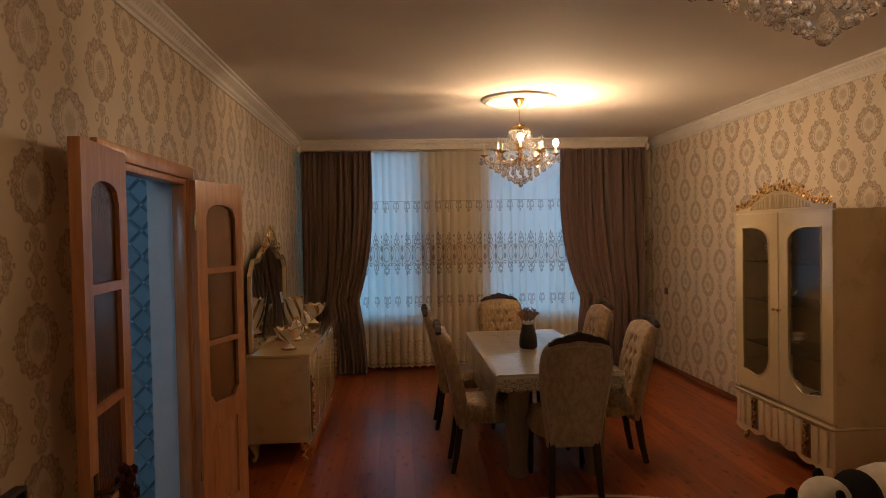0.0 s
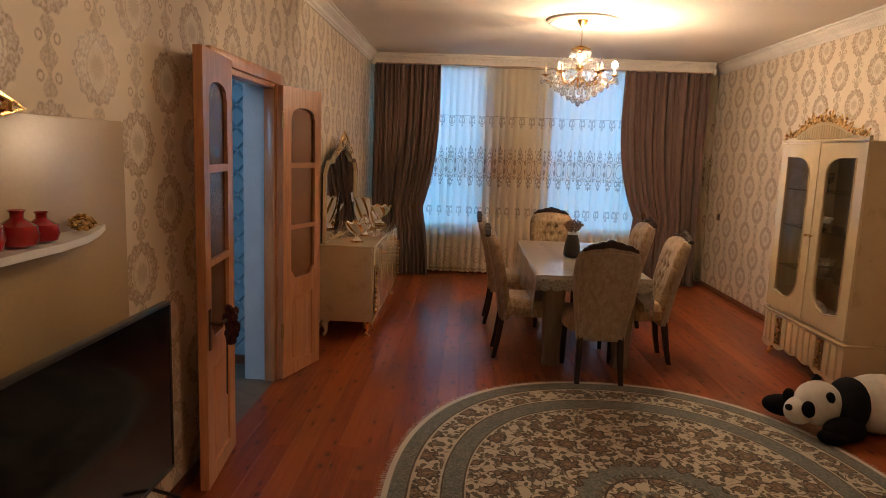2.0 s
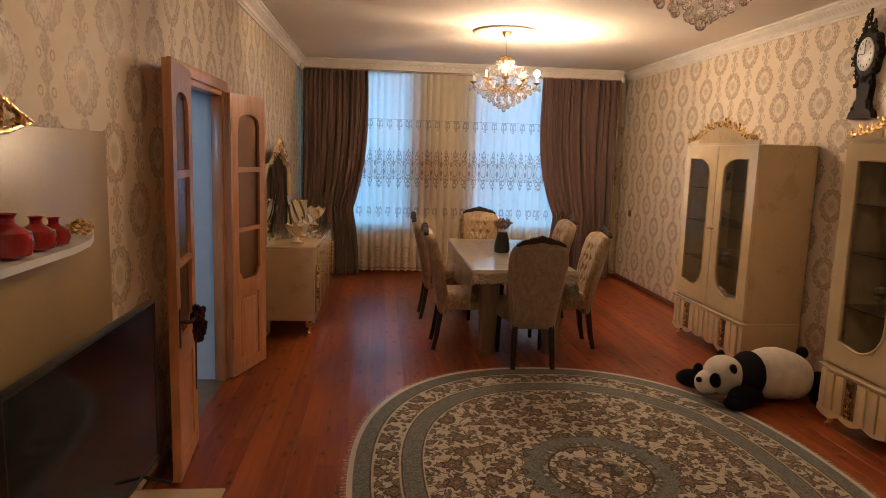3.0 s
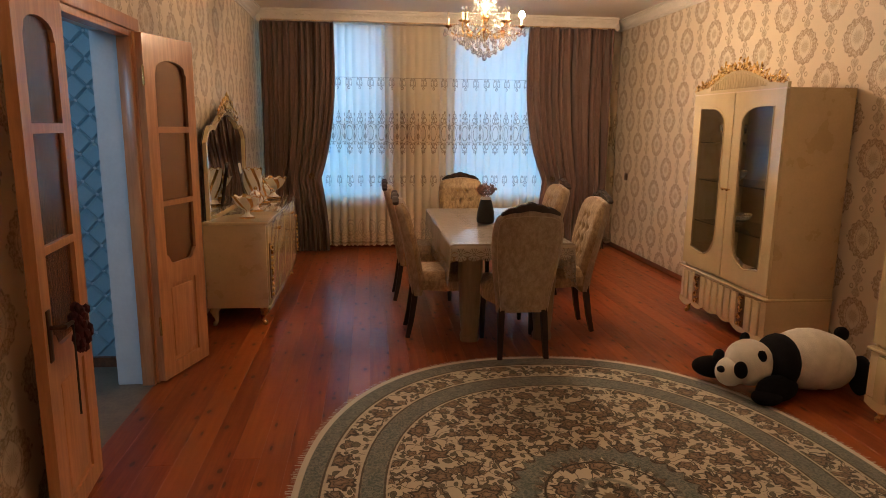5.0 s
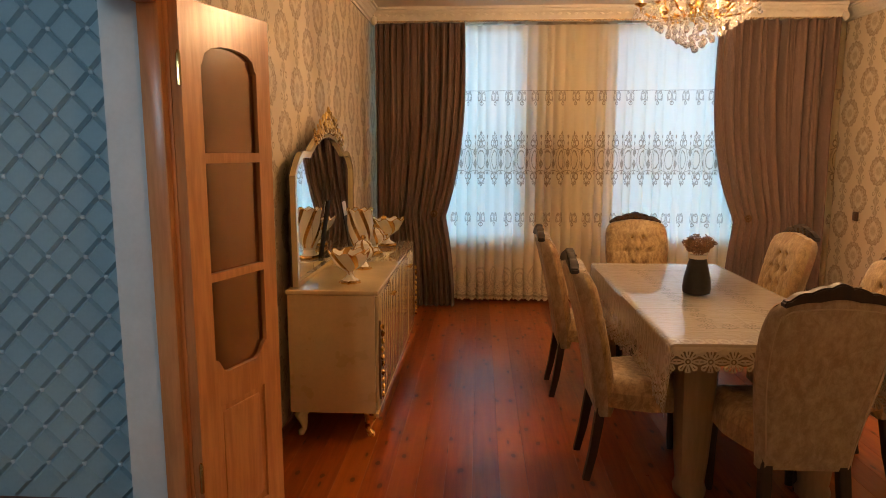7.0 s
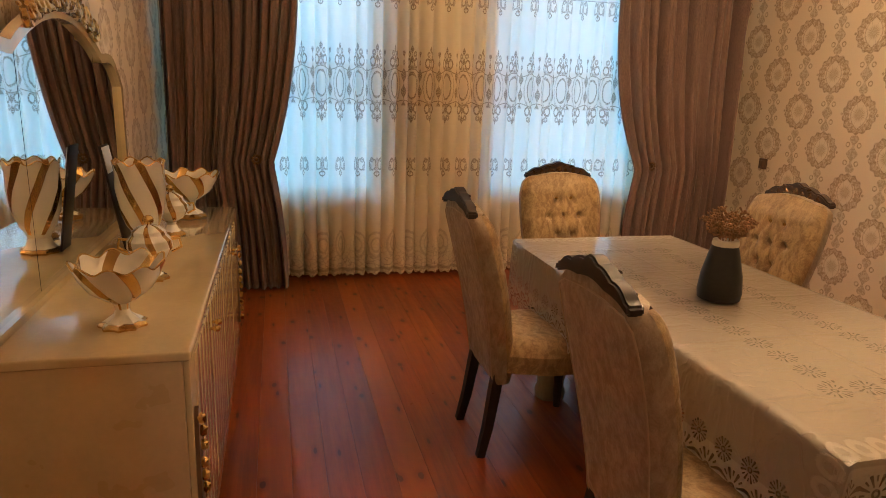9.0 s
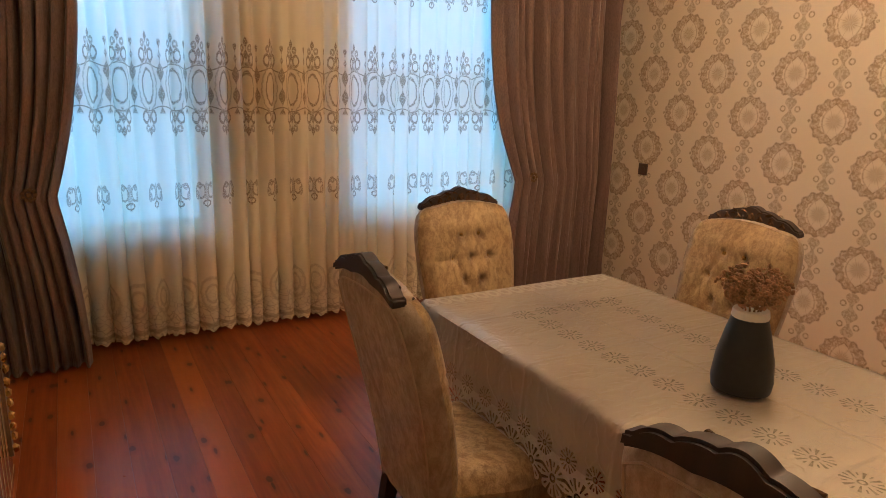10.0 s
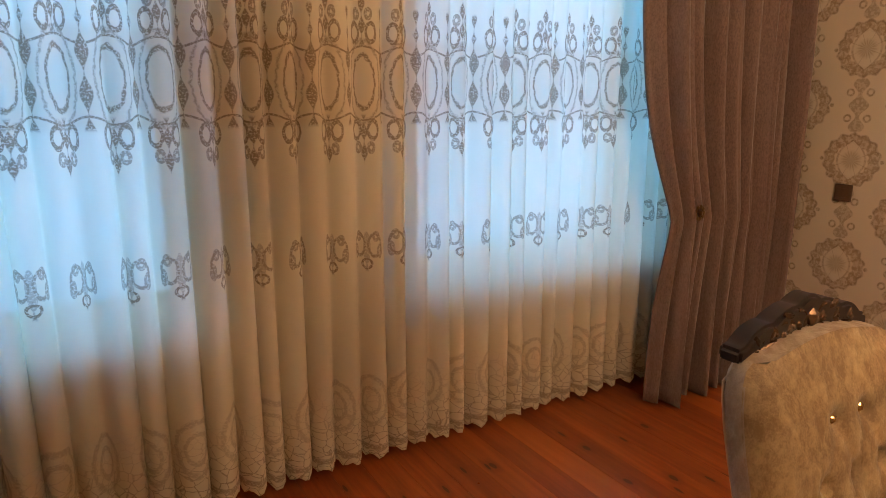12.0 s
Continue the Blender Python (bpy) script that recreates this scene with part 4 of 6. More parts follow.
pel = thing("curtain_pelmet", "white and gold curtain rail with a beaded edge", "curtain rail", pose(0, 0, 0))
PX0, PX1 = XL + 0.06, 3.135
bm = bmesh.new()
prism(bm, [(8.135, 2.700), (8.098, 2.700), (8.090, 2.708), (8.094, 2.722), (8.086, 2.745), (8.070, 2.772), (8.050, 2.786), (8.046, 2.802), (8.030, 2.808), (8.030, 2.8285), (8.135, 2.8285)], PX1 - PX0)
for v in bm.verts:
    v.co = Vector((PX0 + v.co.y, v.co.x, v.co.z))
bmesh.ops.recalc_face_normals(bm, faces=bm.faces)
box(bm, (PX0, 8.135, 2.770), (PX1, 8.36, 2.790))
part("rail", bm, PLASTER, pel)
bm = bmesh.new()
for i in range(56):
    x = PX0 + (PX1 - PX0) * (i + 0.5) / 56
    blob(bm, (x, 8.074, 2.762), (0.030, 0.006, 0.013), 1, Matrix.Rotation(0.35 if i % 2 else -0.35, 4, "Y"))
tagged(part("leaf_moulding", bm, PLASTER, pel), kind="stuff")
bm = bmesh.new()
n = 170
for i in range(n):
    x = PX0 + 0.03 + (PX1 - PX0 - 0.06) * i / (n - 1)
    r = bmesh.ops.create_icosphere(bm, subdivisions=1, radius=0.011, matrix=Matrix.Translation((x, 8.090, 2.706)) @ Matrix.Rotation(0.6, 4, "Y") @ Matrix.Diagonal((0.7, 0.6, 1.15, 1)))
tagged(part("beading", bm, GOLD, pel, "row of little gold beads"), kind="stuff")
for x in (XL + 0.055, PX1 + 0.005):
    bm = bmesh.new()
    lathe(bm, [(0.006, -0.05), (0.022, -0.035), (0.030, -0.005), (0.024, 0.02), (0.012, 0.03), (0.018, 0.042), (0.004, 0.055)], 12, (x, 8.085, 2.725))
    part("finial", bm, PLASTER, pel)


# ---- dining chairs ----
def chair_outline(t):
    """Half width of the padded back at height share t: narrow at the seat, full above, round shoulders."""
    w = 0.174 + 0.057 * math.sin(min(1.0, t / 0.78) * math.pi / 2) ** 1.5
    if t > 0.76:
        w *= 0.76 + 0.24 * math.sqrt(max(0.0, 1 - ((t - 0.76) / 0.24) ** 2.4))
    return w


def chair_back(s, t, front):
    """The padded back: s across, t up; it leans to -y."""
    hw = chair_outline(t)
    x = (2 * s - 1) * hw
    z = 0.315 + t * 0.675 + 0.025 * math.cos((2 * s - 1) * 1.57) * (t ** 6)
    lean = -0.025 - 0.135 * t ** 1.5
    e = min(1.0, (1 - abs(2 * s - 1)) * 5.0, (1 - t) * 7.0 + 0.15, t * 9.0 + 0.15)
    puff = math.sqrt(max(0.0, e))
    if front:
        d = 0.045 * puff
        for j, zz in enumerate((0.885, 0.790, 0.695, 0.600)):
            xs = (-0.042, 0.042) if j % 2 == 0 else (-0.085, 0.0, 0.085)
            for bx in xs:
                q = ((x - bx) / 0.019) ** 2 + ((z - zz) / 0.019) ** 2
                d -= 0.017 * math.exp(-q)
                if j < 3:
                    for nx in (bx - 0.0425, bx + 0.0425):
                        ux, uz = nx - bx, -0.095
                        k = max(0, min(1, ((x - bx) * ux + (z - zz) * uz) / (ux * ux + uz * uz)))
                        q = ((x - bx - k * ux) ** 2 + (z - zz - k * uz) ** 2) / 0.0055 ** 2
                        d -= 0.0055 * math.exp(-q)
        if abs(x) > 0.085:
            d -= 0.006 * math.exp(-((z - 0.79) / 0.006) ** 2)
        return (x, lean + 0.030 + d, z)
    return (x, lean - 0.028 * puff, z)


def dining_chair(m, label):
    ch = thing("dining_chair", label, "chair", m, "chairs round the table")
    # back: buttoned front and plain rear, closed along the rim
    bm = bmesh.new()
    sheet(bm, 52, 72, lambda s, t: chair_back(s, t, True))
    part("back_cushion", bm, VELVET, ch, "buttoned crushed velvet back", angle=180)
    bm = bmesh.new()
    N, K = 14, 22
    sheet(bm, N, K, lambda s, t: chair_back(1 - s, t, False))
    # side band from the rear panel forward to the cushion
    rim = [(0.0, j / K) for j in range(K + 1)] + [(i / N, 1.0) for i in range(1, N + 1)] + [(1.0, 1 - j / K) for j in range(1, K + 1)] + [(1 - i / N, 0.0) for i in range(1, N + 1)]
    a = [bm.verts.new(chair_back(s, t, False)) for s, t in rim]
    b = [bm.verts.new(Vector(chair_back(s, t, True)) + Vector((0, 0.004, 0))) for s, t in rim]
    for i in range(len(rim) - 1):
        bm.faces.new((a[i], a[i + 1], b[i + 1], b[i]))
    bmesh.ops.remove_doubles(bm, verts=bm.verts, dist=0.0005)
    bmesh.ops.recalc_face_normals(bm, faces=bm.faces)
    part("back_cover", bm, REARVELVET, ch, "plain velvet rear cover", angle=60)
    path = [(0.06, j / 20 * 0.93) for j in range(21)] + [(0.06 + 0.88 * i / 12, 0.955) for i in range(1, 12)] + [(0.94, 0.93 - j / 20 * 0.93) for j in range(21)]
    part("piping", tube(bmesh.new(), [Vector(chair_back(s, t, False)) + Vector((0, -0.001, 0)) for s, t in path], 0.0028, 5), BACKCLOTH, ch, "thin corded piping")
    for j, zz in enumerate((0.885, 0.790, 0.695, 0.600)):
        for bx in ((-0.042, 0.042) if j % 2 == 0 else (-0.085, 0.0, 0.085)):
            t = (zz - 0.315) / 0.675
            y = chair_back((bx / chair_outline(t) + 1) / 2, t, True)[1]
            bm = bmesh.new()
            blob(bm, (bx, y + 0.004, zz), (0.009, 0.005, 0.009), 1)
            part("button", bm, BRASS, ch, "small brass button")
    # carved top rail
    bm = bmesh.new()
    n = 64
    top, low = [], []
    for i in range(n + 1):
        x = (2 * i / n - 1) * 0.190
        q = abs(x) / 0.190
        top.append((x, 1.006 + 0.040 * math.cos(q * 1.35) + 0.016 * math.exp(-(x / 0.055) ** 2) + 0.008 * abs(math.cos(x * 46.0)) ** 0.7 - 0.018 * q ** 5))
        low.append((x, 0.968 + 0.040 * math.cos(q * 1.35) + 0.006 * abs(math.cos(x * 23.0))))
    prism(bm, low + top[::-1], 0.042, pose(0, -0.186, 0))
    es = [e for e in bm.edges if e.calc_face_angle(0) > 0.7]
    bmesh.ops.bevel(bm, geom=es, offset=0.006, segments=2, affect="EDGES")
    rail = part("top_rail", bm, DARKWOOD, ch, "dark carved wooden top rail", angle=50)
    bm = bmesh.new()
    for k in (-1, 1):
        scroll(bm, k * 0.032, 1.026, 0.024, 1.57 - k * 0.4, k, -0.145, 0.006)
        scroll(bm, k * 0.082, 1.016, 0.020, 1.57 + k * 0.6, -k, -0.145, 0.0055)
        scroll(bm, k * 0.125, 1.000, 0.013, 1.57 - k * 0.8, k, -0.145, 0.0045)
        leaf_tip(bm, k * 0.100, 1.004, 0.045, -0.35 if k > 0 else math.pi + 0.35, -0.145)
        leaf_tip(bm, k * 0.052, 1.040, 0.032, 0.3 if k > 0 else 2.84, -0.145)
    blob(bm, (0, -0.143, 1.030), (0.016, 0.010, 0.018), 1)
    for q in range(13):
        x = -0.138 + 0.023 * q
        z = 0.984 + 0.034 * math.cos(abs(x) / 0.190 * 1.35)
        leaf_tip(bm, x, z, 0.026, 0.9 + 1.3 * (q % 2), -0.145)
        scroll(bm, x + 0.008, z - 0.006, 0.009, q * 1.3, 1 if q % 2 else -1, -0.145, 0.0035)
    part("carving", bm, plain("polished dark carving", (0.13, 0.072, 0.038), 0.20, 0.55, vary=0.5, scale=60.0), rail, "polished dark scrolls")
    # seat
    bm = bmesh.new()

    def seat(s, t):
        x = (2 * s - 1) * (0.172 + 0.063 * min(1.0, t * 2.5) ** 0.7)
        y = 0.0 + t * 0.45
        e = min(1.0, min(s, 1 - s) * 9, (1 - t) * 9, 1.0)
        return (x, y + 0.012 * math.cos((2 * s - 1) * 1.5) * (t > 0.95), 0.435 + 0.062 * math.sqrt(max(0, e)))

    sheet(bm, 22, 20, seat)
    sheet(bm, 22, 1, lambda s, t: (seat(s, 1)[0], seat(s, 1)[1], 0.365 + t * 0.07))
    sheet(bm, 1, 20, lambda s, t: (seat(0, 1 - t)[0], seat(0, 1 - t)[1], 0.365 + s * 0.07))
    sheet(bm, 1, 20, lambda s, t: (seat(1, t)[0], seat(1, t)[1], 0.365 + s * 0.07))
    sheet(bm, 22, 1, lambda s, t: (seat(1 - s, 0)[0], seat(0, t)[1] if t == 0 else seat(0, 1)[1], 0.366))
    bmesh.ops.remove_doubles(bm, verts=bm.verts, dist=0.0008)
    part("seat", bm, VELVET, ch, "crushed velvet seat", angle=70)
    for sx in (-1, 1):
        bm = tube(bmesh.new(), [(sx * 0.142, -0.015, 0.40), (sx * 0.146, -0.030, 0.28), (sx * 0.152, -0.052, 0.13), (sx * 0.158, -0.080, 0.0)], [0.026, 0.029, 0.026, 0.022], 4)
        part("leg", bm, DARKWOOD, ch)
        bm = lathe(bmesh.new(), [(0.016, 0.0), (0.019, 0.05), (0.022, 0.22), (0.028, 0.33), (0.022, 0.345), (0.030, 0.36), (0.030, 0.37)], 10, (sx * 0.195, 0.405, 0))
        part("leg", bm, DARKWOOD, ch)
    return ch


chair = dining_chair(pose(1.145, 4.265, 0.0), "beige dining chair, plain cover to the rug, dark carved rail")
for m in (pose(0.485, 4.88, 0, 0, 0, -90), pose(0.435, 5.93, 0, 0, 0, -90)):
    copy_thing(chair, m)["label"] = "crushed velvet dining chair pushed under the table's sideboard side"
for m in (pose(1.735, 4.92, 0, 0, 0, 90), pose(1.755, 6.02, 0, 0, 0, 93)):
    copy_thing(chair, m)["label"] = "buttoned gold velvet dining chair on the cabinet side"
copy_thing(chair, pose(1.075, 6.67, 0, 0, 0, 180))["label"] = "buttoned gold velvet chair at the window end"

# ---- table and cloth ----
TCX, TCY, THX, THY, TZ = 1.12, 5.435, 0.43, 0.985, 0.742
table = thing("dining_table", "beige dining table under a pale cloth, on thick legs", "table", pose(TCX, TCY, 0))
part("tabletop", box(bmesh.new(), (-THX + 0.006, -THY + 0.006, 0.700), (THX - 0.006, THY - 0.006, TZ - 0.003), 0.008), TABLEWOOD, table)
part("apron", boxes(((-0.34, -0.88, 0.615), (0.34, -0.85, 0.70)), ((-0.34, 0.85, 0.615), (0.34, 0.88, 0.70)), ((-0.34, -0.85, 0.615), (-0.31, 0.85, 0.70)), ((0.31, -0.85, 0.615), (0.34, 0.85, 0.70))), TABLEWOOD, table)
for sx in (-1, 1):
    for sy in (-1, 1):
        bm = lathe(bmesh.new(), [(0.066, 0.0), (0.070, 0.03), (0.060, 0.06), (0.070, 0.16), (0.082, 0.40), (0.088, 0.60), (0.088, 0.70)], 16, (sx * 0.27, sy * 0.80, 0),
                   lambda r, z, a: (r * (1 + 0.10 * abs(math.sin(2 * a)) ** 2), z))
        part("leg", bm, TABLEWOOD, table)
FU, FV = CLOTH_U - THX, CLOTH_V - THY


def cloth_place(s, t):
    u, v = (2 * s - 1) * CLOTH_U, (2 * t - 1) * CLOTH_V
    du, dv = max(0.0, abs(u) - THX), max(0.0, abs(v) - THY)
    su, sv = math.copysign(1, u), math.copysign(1, v)
    x, y = su * min(abs(u), THX), sv * min(abs(v), THY)
    if du == 0 and dv == 0:
        return (x, y, TZ + 0.0012 * math.sin(u * 9) * math.sin(v * 7))
    d = math.hypot(du, dv)
    wave = 0.010 * math.sin((v if du > dv else u) * 11.0) * (d / 0.27)
    out = 0.006 + 0.05 * d + wave * 0.5
    return (x + su * out * du / d, y + sv * out * dv / d, TZ - math.sqrt(max(0.0, d * d - out * out)) * 0.985)


cloth = thing("tablecloth", "pale satin tablecloth with cut out flowers along its hem", "tablecloth", pose(TCX, TCY, 0))
part("cloth", sheet(bmesh.new(), 70, 110, cloth_place, lambda s, t: ((2 * s - 1) * CLOTH_U, (2 * t - 1) * CLOTH_V)), CLOTH, cloth, angle=60)

# vase of dried flowers
VX, VY = 1.095, 5.43
vase = thing("vase", "matt black faceted vase with dried brown flowers", "vase", pose(VX, VY, TZ + 0.002) @ Matrix.Diagonal((1.16, 1.16, 1.16, 1)))
bm = lathe(bmesh.new(), [(0.050, 0.0), (0.062, 0.006), (0.065, 0.03), (0.060, 0.08), (0.046, 0.14), (0.036, 0.175), (0.034, 0.18), (0.030, 0.178), (0.028, 0.16)], 24)
part("body", bm, BLACKVASE, vase)
part("collar", lathe(bmesh.new(), [(0.037, 0.166), (0.039, 0.172), (0.037, 0.186), (0.033, 0.186)], 20), PLASTER, vase, "pale collar")
rng = random.Random(2)
bm = bmesh.new()
for i in range(620):
    a, e = rng.uniform(0, 6.283), rng.uniform(0.0, 1.0)
    r = 0.082 * math.sqrt(rng.uniform(0.10, 1)) * (0.6 + 0.4 * e)
    z = 0.200 + 0.072 * e * (1.25 - (r / 0.1) ** 2)
    blob(bm, (r * math.cos(a), r * math.sin(a), z), (rng.uniform(0.003, 0.006), rng.uniform(0.003, 0.006), rng.uniform(0.0025, 0.005)), 1, Matrix.Rotation(rng.uniform(0, 3), 4, (rng.random(), rng.random(), 1)))
tagged(part("dried_bloom", bm, DRYFLOWER, vase, "dried brown flower heads"), kind="stuff")
bm = bmesh.new()
for i in range(14):
    a = i * 0.449
    tube(bm, [(0.01 * math.cos(a), 0.01 * math.sin(a), 0.10), (0.02 * math.cos(a), 0.02 * math.sin(a), 0.19), (0.06 * math.cos(a), 0.06 * math.sin(a), 0.235)], 0.002, 4)
part("stems", bm, DRYFLOWER, vase)

# ---- rug ----
rug = thing("rug", "oval cream and slate flowered carpet with a medallion", "rug", pose(1.13, 2.515, 0))


def rug_bulge(a):
    """How far the rim lies outside a true ellipse at this angle."""
    return (abs(math.cos(a)) ** RUG_N + abs(math.sin(a)) ** RUG_N) ** (-1.0 / RUG_N)


bm = lathe(bmesh.new(), [(1.0, 0.0), (1.0, 0.005), (0.996, 0.007), (0.0, 0.007)], 160)
for v in bm.verts:
    q = rug_bulge(math.atan2(v.co.y, v.co.x))
    v.co.x *= RUG_A * q
    v.co.y *= RUG_B * q
part("carpet", bm, RUG, rug)
verts, faces = [], []
rng = random.Random(9)
for i in range(900):
    a = 6.28319 * i / 900 + rng.uniform(-0.003, 0.003)
    ln, w = rng.uniform(0.020, 0.036), 0.0026
    c, s = math.cos(a), math.sin(a)
    g = rug_bulge(a)
    b = len(verts)
    for d, q in ((0, -w), (0, w), (ln, w * 0.6 + rng.uniform(-0.004, 0.004)), (ln, -w * 0.6)):
        verts.append(((RUG_A * g - 0.002 + d) * c - q * s, (RUG_B * g - 0.002 + d) * s + q * c, 0.004 if d == 0 else 0.0015))
    faces.append((b, b + 1, b + 2, b + 3))
me = bpy.data.meshes.new("fringe")
me.from_pydata(verts, [], faces)
me.materials.append(plain("fringe thread", (0.62, 0.58, 0.50), 0.9))
fr = tagged(new("fringe", me), "pale thread fringe", kind="stuff")
fr.parent = rug


# ---- sideboard ----
sb = thing("sideboard", "cream lacquered sideboard with fluted doors and gilt carving", "sideboard", pose(-0.62, 5.06, 0))
SL, SD, SH = 1.90, 0.475, 0.815                     # along y, depth to -x, height
part("body", box(bmesh.new(), (-SD, 0.012, 0.150), (-0.018, SL - 0.012, SH - 0.028), 0.006), CREAM_SIDE, sb)
part("top", box(bmesh.new(), (-SD - 0.005, 0.0, SH - 0.026), (0.004, SL, SH), 0.007, 3), CREAM, sb, "glossy cream top")


def blob_knob(y):
    """The rounded head of a door knob."""
    bm = bmesh.new()
    blob(bm, (0.022, y, 0.700), (0.012, 0.014, 0.010), 2)
    return bm


for i, (a, b) in enumerate(((0.02, 0.485), (0.485, 0.95), (0.95, 1.415), (1.415, 1.88))):
    bm = box(bmesh.new(), (-0.018, a + 0.003, 0.165), (-0.002, b - 0.003, SH - 0.035), 0.004)
    dr = part("door", bm, CREAM, sb)
    n = 6
    for j in range(n):
        y0 = a + 0.014 + (b - a - 0.028) * j / n
        y1 = a + 0.014 + (b - a - 0.028) * (j + 1) / n
        if (i, j) in ((0, 0), (3, n - 1)):
            continue
        part("flute", box(bmesh.new(), (-0.003, y0 + 0.0022, 0.180), (0.0025, y1 - 0.0022, SH - 0.050), 0.002, 2), CREAM, dr)
    yk = b - 0.03 if i in (0, 2) else a + 0.03
    part("knob", tube(blob_knob(yk), [(0.0, yk, 0.700), (0.020, yk, 0.700)], 0.005, 6), BRASS, dr)
    if i in (1, 2):
        continue
    yc = a + (b - a) * (0.5 if i == 0 else n - 0.5) / n
    bm = bmesh.new()
    prism(bm, [(0.030 * math.cos(q), 0.43 + (0.215 if math.sin(q) > 0 else 0.215) * math.copysign(abs(math.sin(q)) ** 0.6, math.sin(q))) for q in [6.283 * k / 24 for k in range(24)]], 0.016, pose(0.008, yc, 0, 0, 0, 90))
    part("plaque", bm, plain("brown plaque", (0.15, 0.085, 0.04), 0.4, vary=0.2), dr, "narrow brown plaque")
    bm = bmesh.new()
    for q in range(10):
        z = 0.245 + q * 0.041
        blob(bm, (0.014, yc + 0.010 * math.sin(q * 1.9), z), (0.014, 0.013, 0.018), 1)
        scroll(bm, 0.0, 0.0, 0.012, q * 1.1, 1 if q % 2 else -1, 0.0, 0.003)
        vs = bm.verts[:]
        bm.verts.ensure_lookup_table()
        fresh = [v for v in vs if abs(v.co.x) < 0.05 and abs(v.co.y) < 0.03 and abs(v.co.z) < 0.05 and v.co.z < 0.1]
        bmesh.ops.transform(bm, matrix=pose(0.014, yc, z, 0, 0, 90), verts=fresh)
    part("carving", bm, GOLD, dr, "gilt carved pull")
bm = bmesh.new()
out = [(0.0, 0.155)] + [(SL * k / 40, 0.137 - 0.014 * abs(math.sin(k * 0.55))) for k in range(41)] + [(SL, 0.155)]
prism(bm, out, 0.016, pose(-0.002, 0, 0, 0, 0, 90))
part("apron", bm, CREAM, sb)
for y in (0.075, SL - 0.075):
    for x, s in ((-0.075, 1), (-SD + 0.06, -1)):
        bm = tube(bmesh.new(), [(x, y, 0.155), (x + s * 0.022, y, 0.112), (x + s * 0.006, y, 0.066), (x + s * 0.004, y, 0.038), (x + s * 0.022, y, 0.014), (x + s * 0.030, y, 0.0)], [0.040, 0.036, 0.021, 0.015, 0.021, 0.012], 10)
        part("leg", bm, GOLD if s > 0 else CREAM, sb, "gilt curved leg" if s > 0 else "")

# ---- mirror on the sideboard ----
mir = thing("mirror", "arched three part mirror in a cream frame with gilt crest", "mirror", pose(-1.045, 5.125, SH, 0, 0, 90))
MW = 1.56


def arch(x, lift=0.0):
    """The upper outline of the mirror at x along it."""
    c = abs(x - MW / 2)
    if c < 0.46:
        return 0.700 + 0.125 * math.cos(c / 0.46 * 1.5708) ** 0.85 + lift
    if c < 0.62:
        return 0.700 + 0.008 * math.sin((c - 0.46) / 0.16 * math.pi) + lift
    return 0.700 - 0.120 * ((c - 0.62) / 0.16) ** 1.4 + lift


xs = [MW * k / 48 for k in range(49)]
inner = [(0.035, 0.022)] + [(MW - 0.035, 0.022)] + [(min(MW - 0.035, max(0.035, x)), arch(x) - 0.035) for x in xs[::-1] if 0.03 < x < MW - 0.03]
outer = [(0, 0), (MW, 0)] + [(x, arch(x)) for x in xs[::-1]]
part("frame", prism(bmesh.new(), outer, 0.030, pose(0, 0, 0), holes=[inner]), CREAM, mir)
part("back_board", prism(bmesh.new(), [(p[0] * 0.985 + 0.01, p[1] * 0.985) for p in outer], 0.012, pose(0, 0.032, 0)), DARKWOOD, mir, "dark back board")
for a, b in ((0.03, 0.385), (0.389, MW - 0.389), (MW - 0.385, MW - 0.03)):
    pl = [(a, 0.012), (b, 0.012)] + [(x, arch(x) - 0.022) for x in [b + (a - b) * k / 20 for k in range(21)]]
    part("glass", prism(bmesh.new(), pl, 0.006, pose(0, 0.018, 0)), MIRROR, mir, "silvered mirror glass")
bm = bmesh.new()
rng = random.Random(12)


def mirror_curve(s):
    x = MW / 2 + (2 * s - 1) * 0.35
    return x, arch(x) - 0.012, 0.0


crest(bm, mirror_curve, 0.092, rng, -0.006, 0.0105, 11)
part("crest", bm, GOLD, mir, "gilt carved crest")

# ---- ceramics on the sideboard ----
TOP = SH + 0.001


def lobed(r, z, a):
    k = max(0.0, z - 0.11) / 0.09
    return r * (1 + 0.04 * k * math.cos(9 * a)), z + 0.010 * k * math.cos(9 * a)


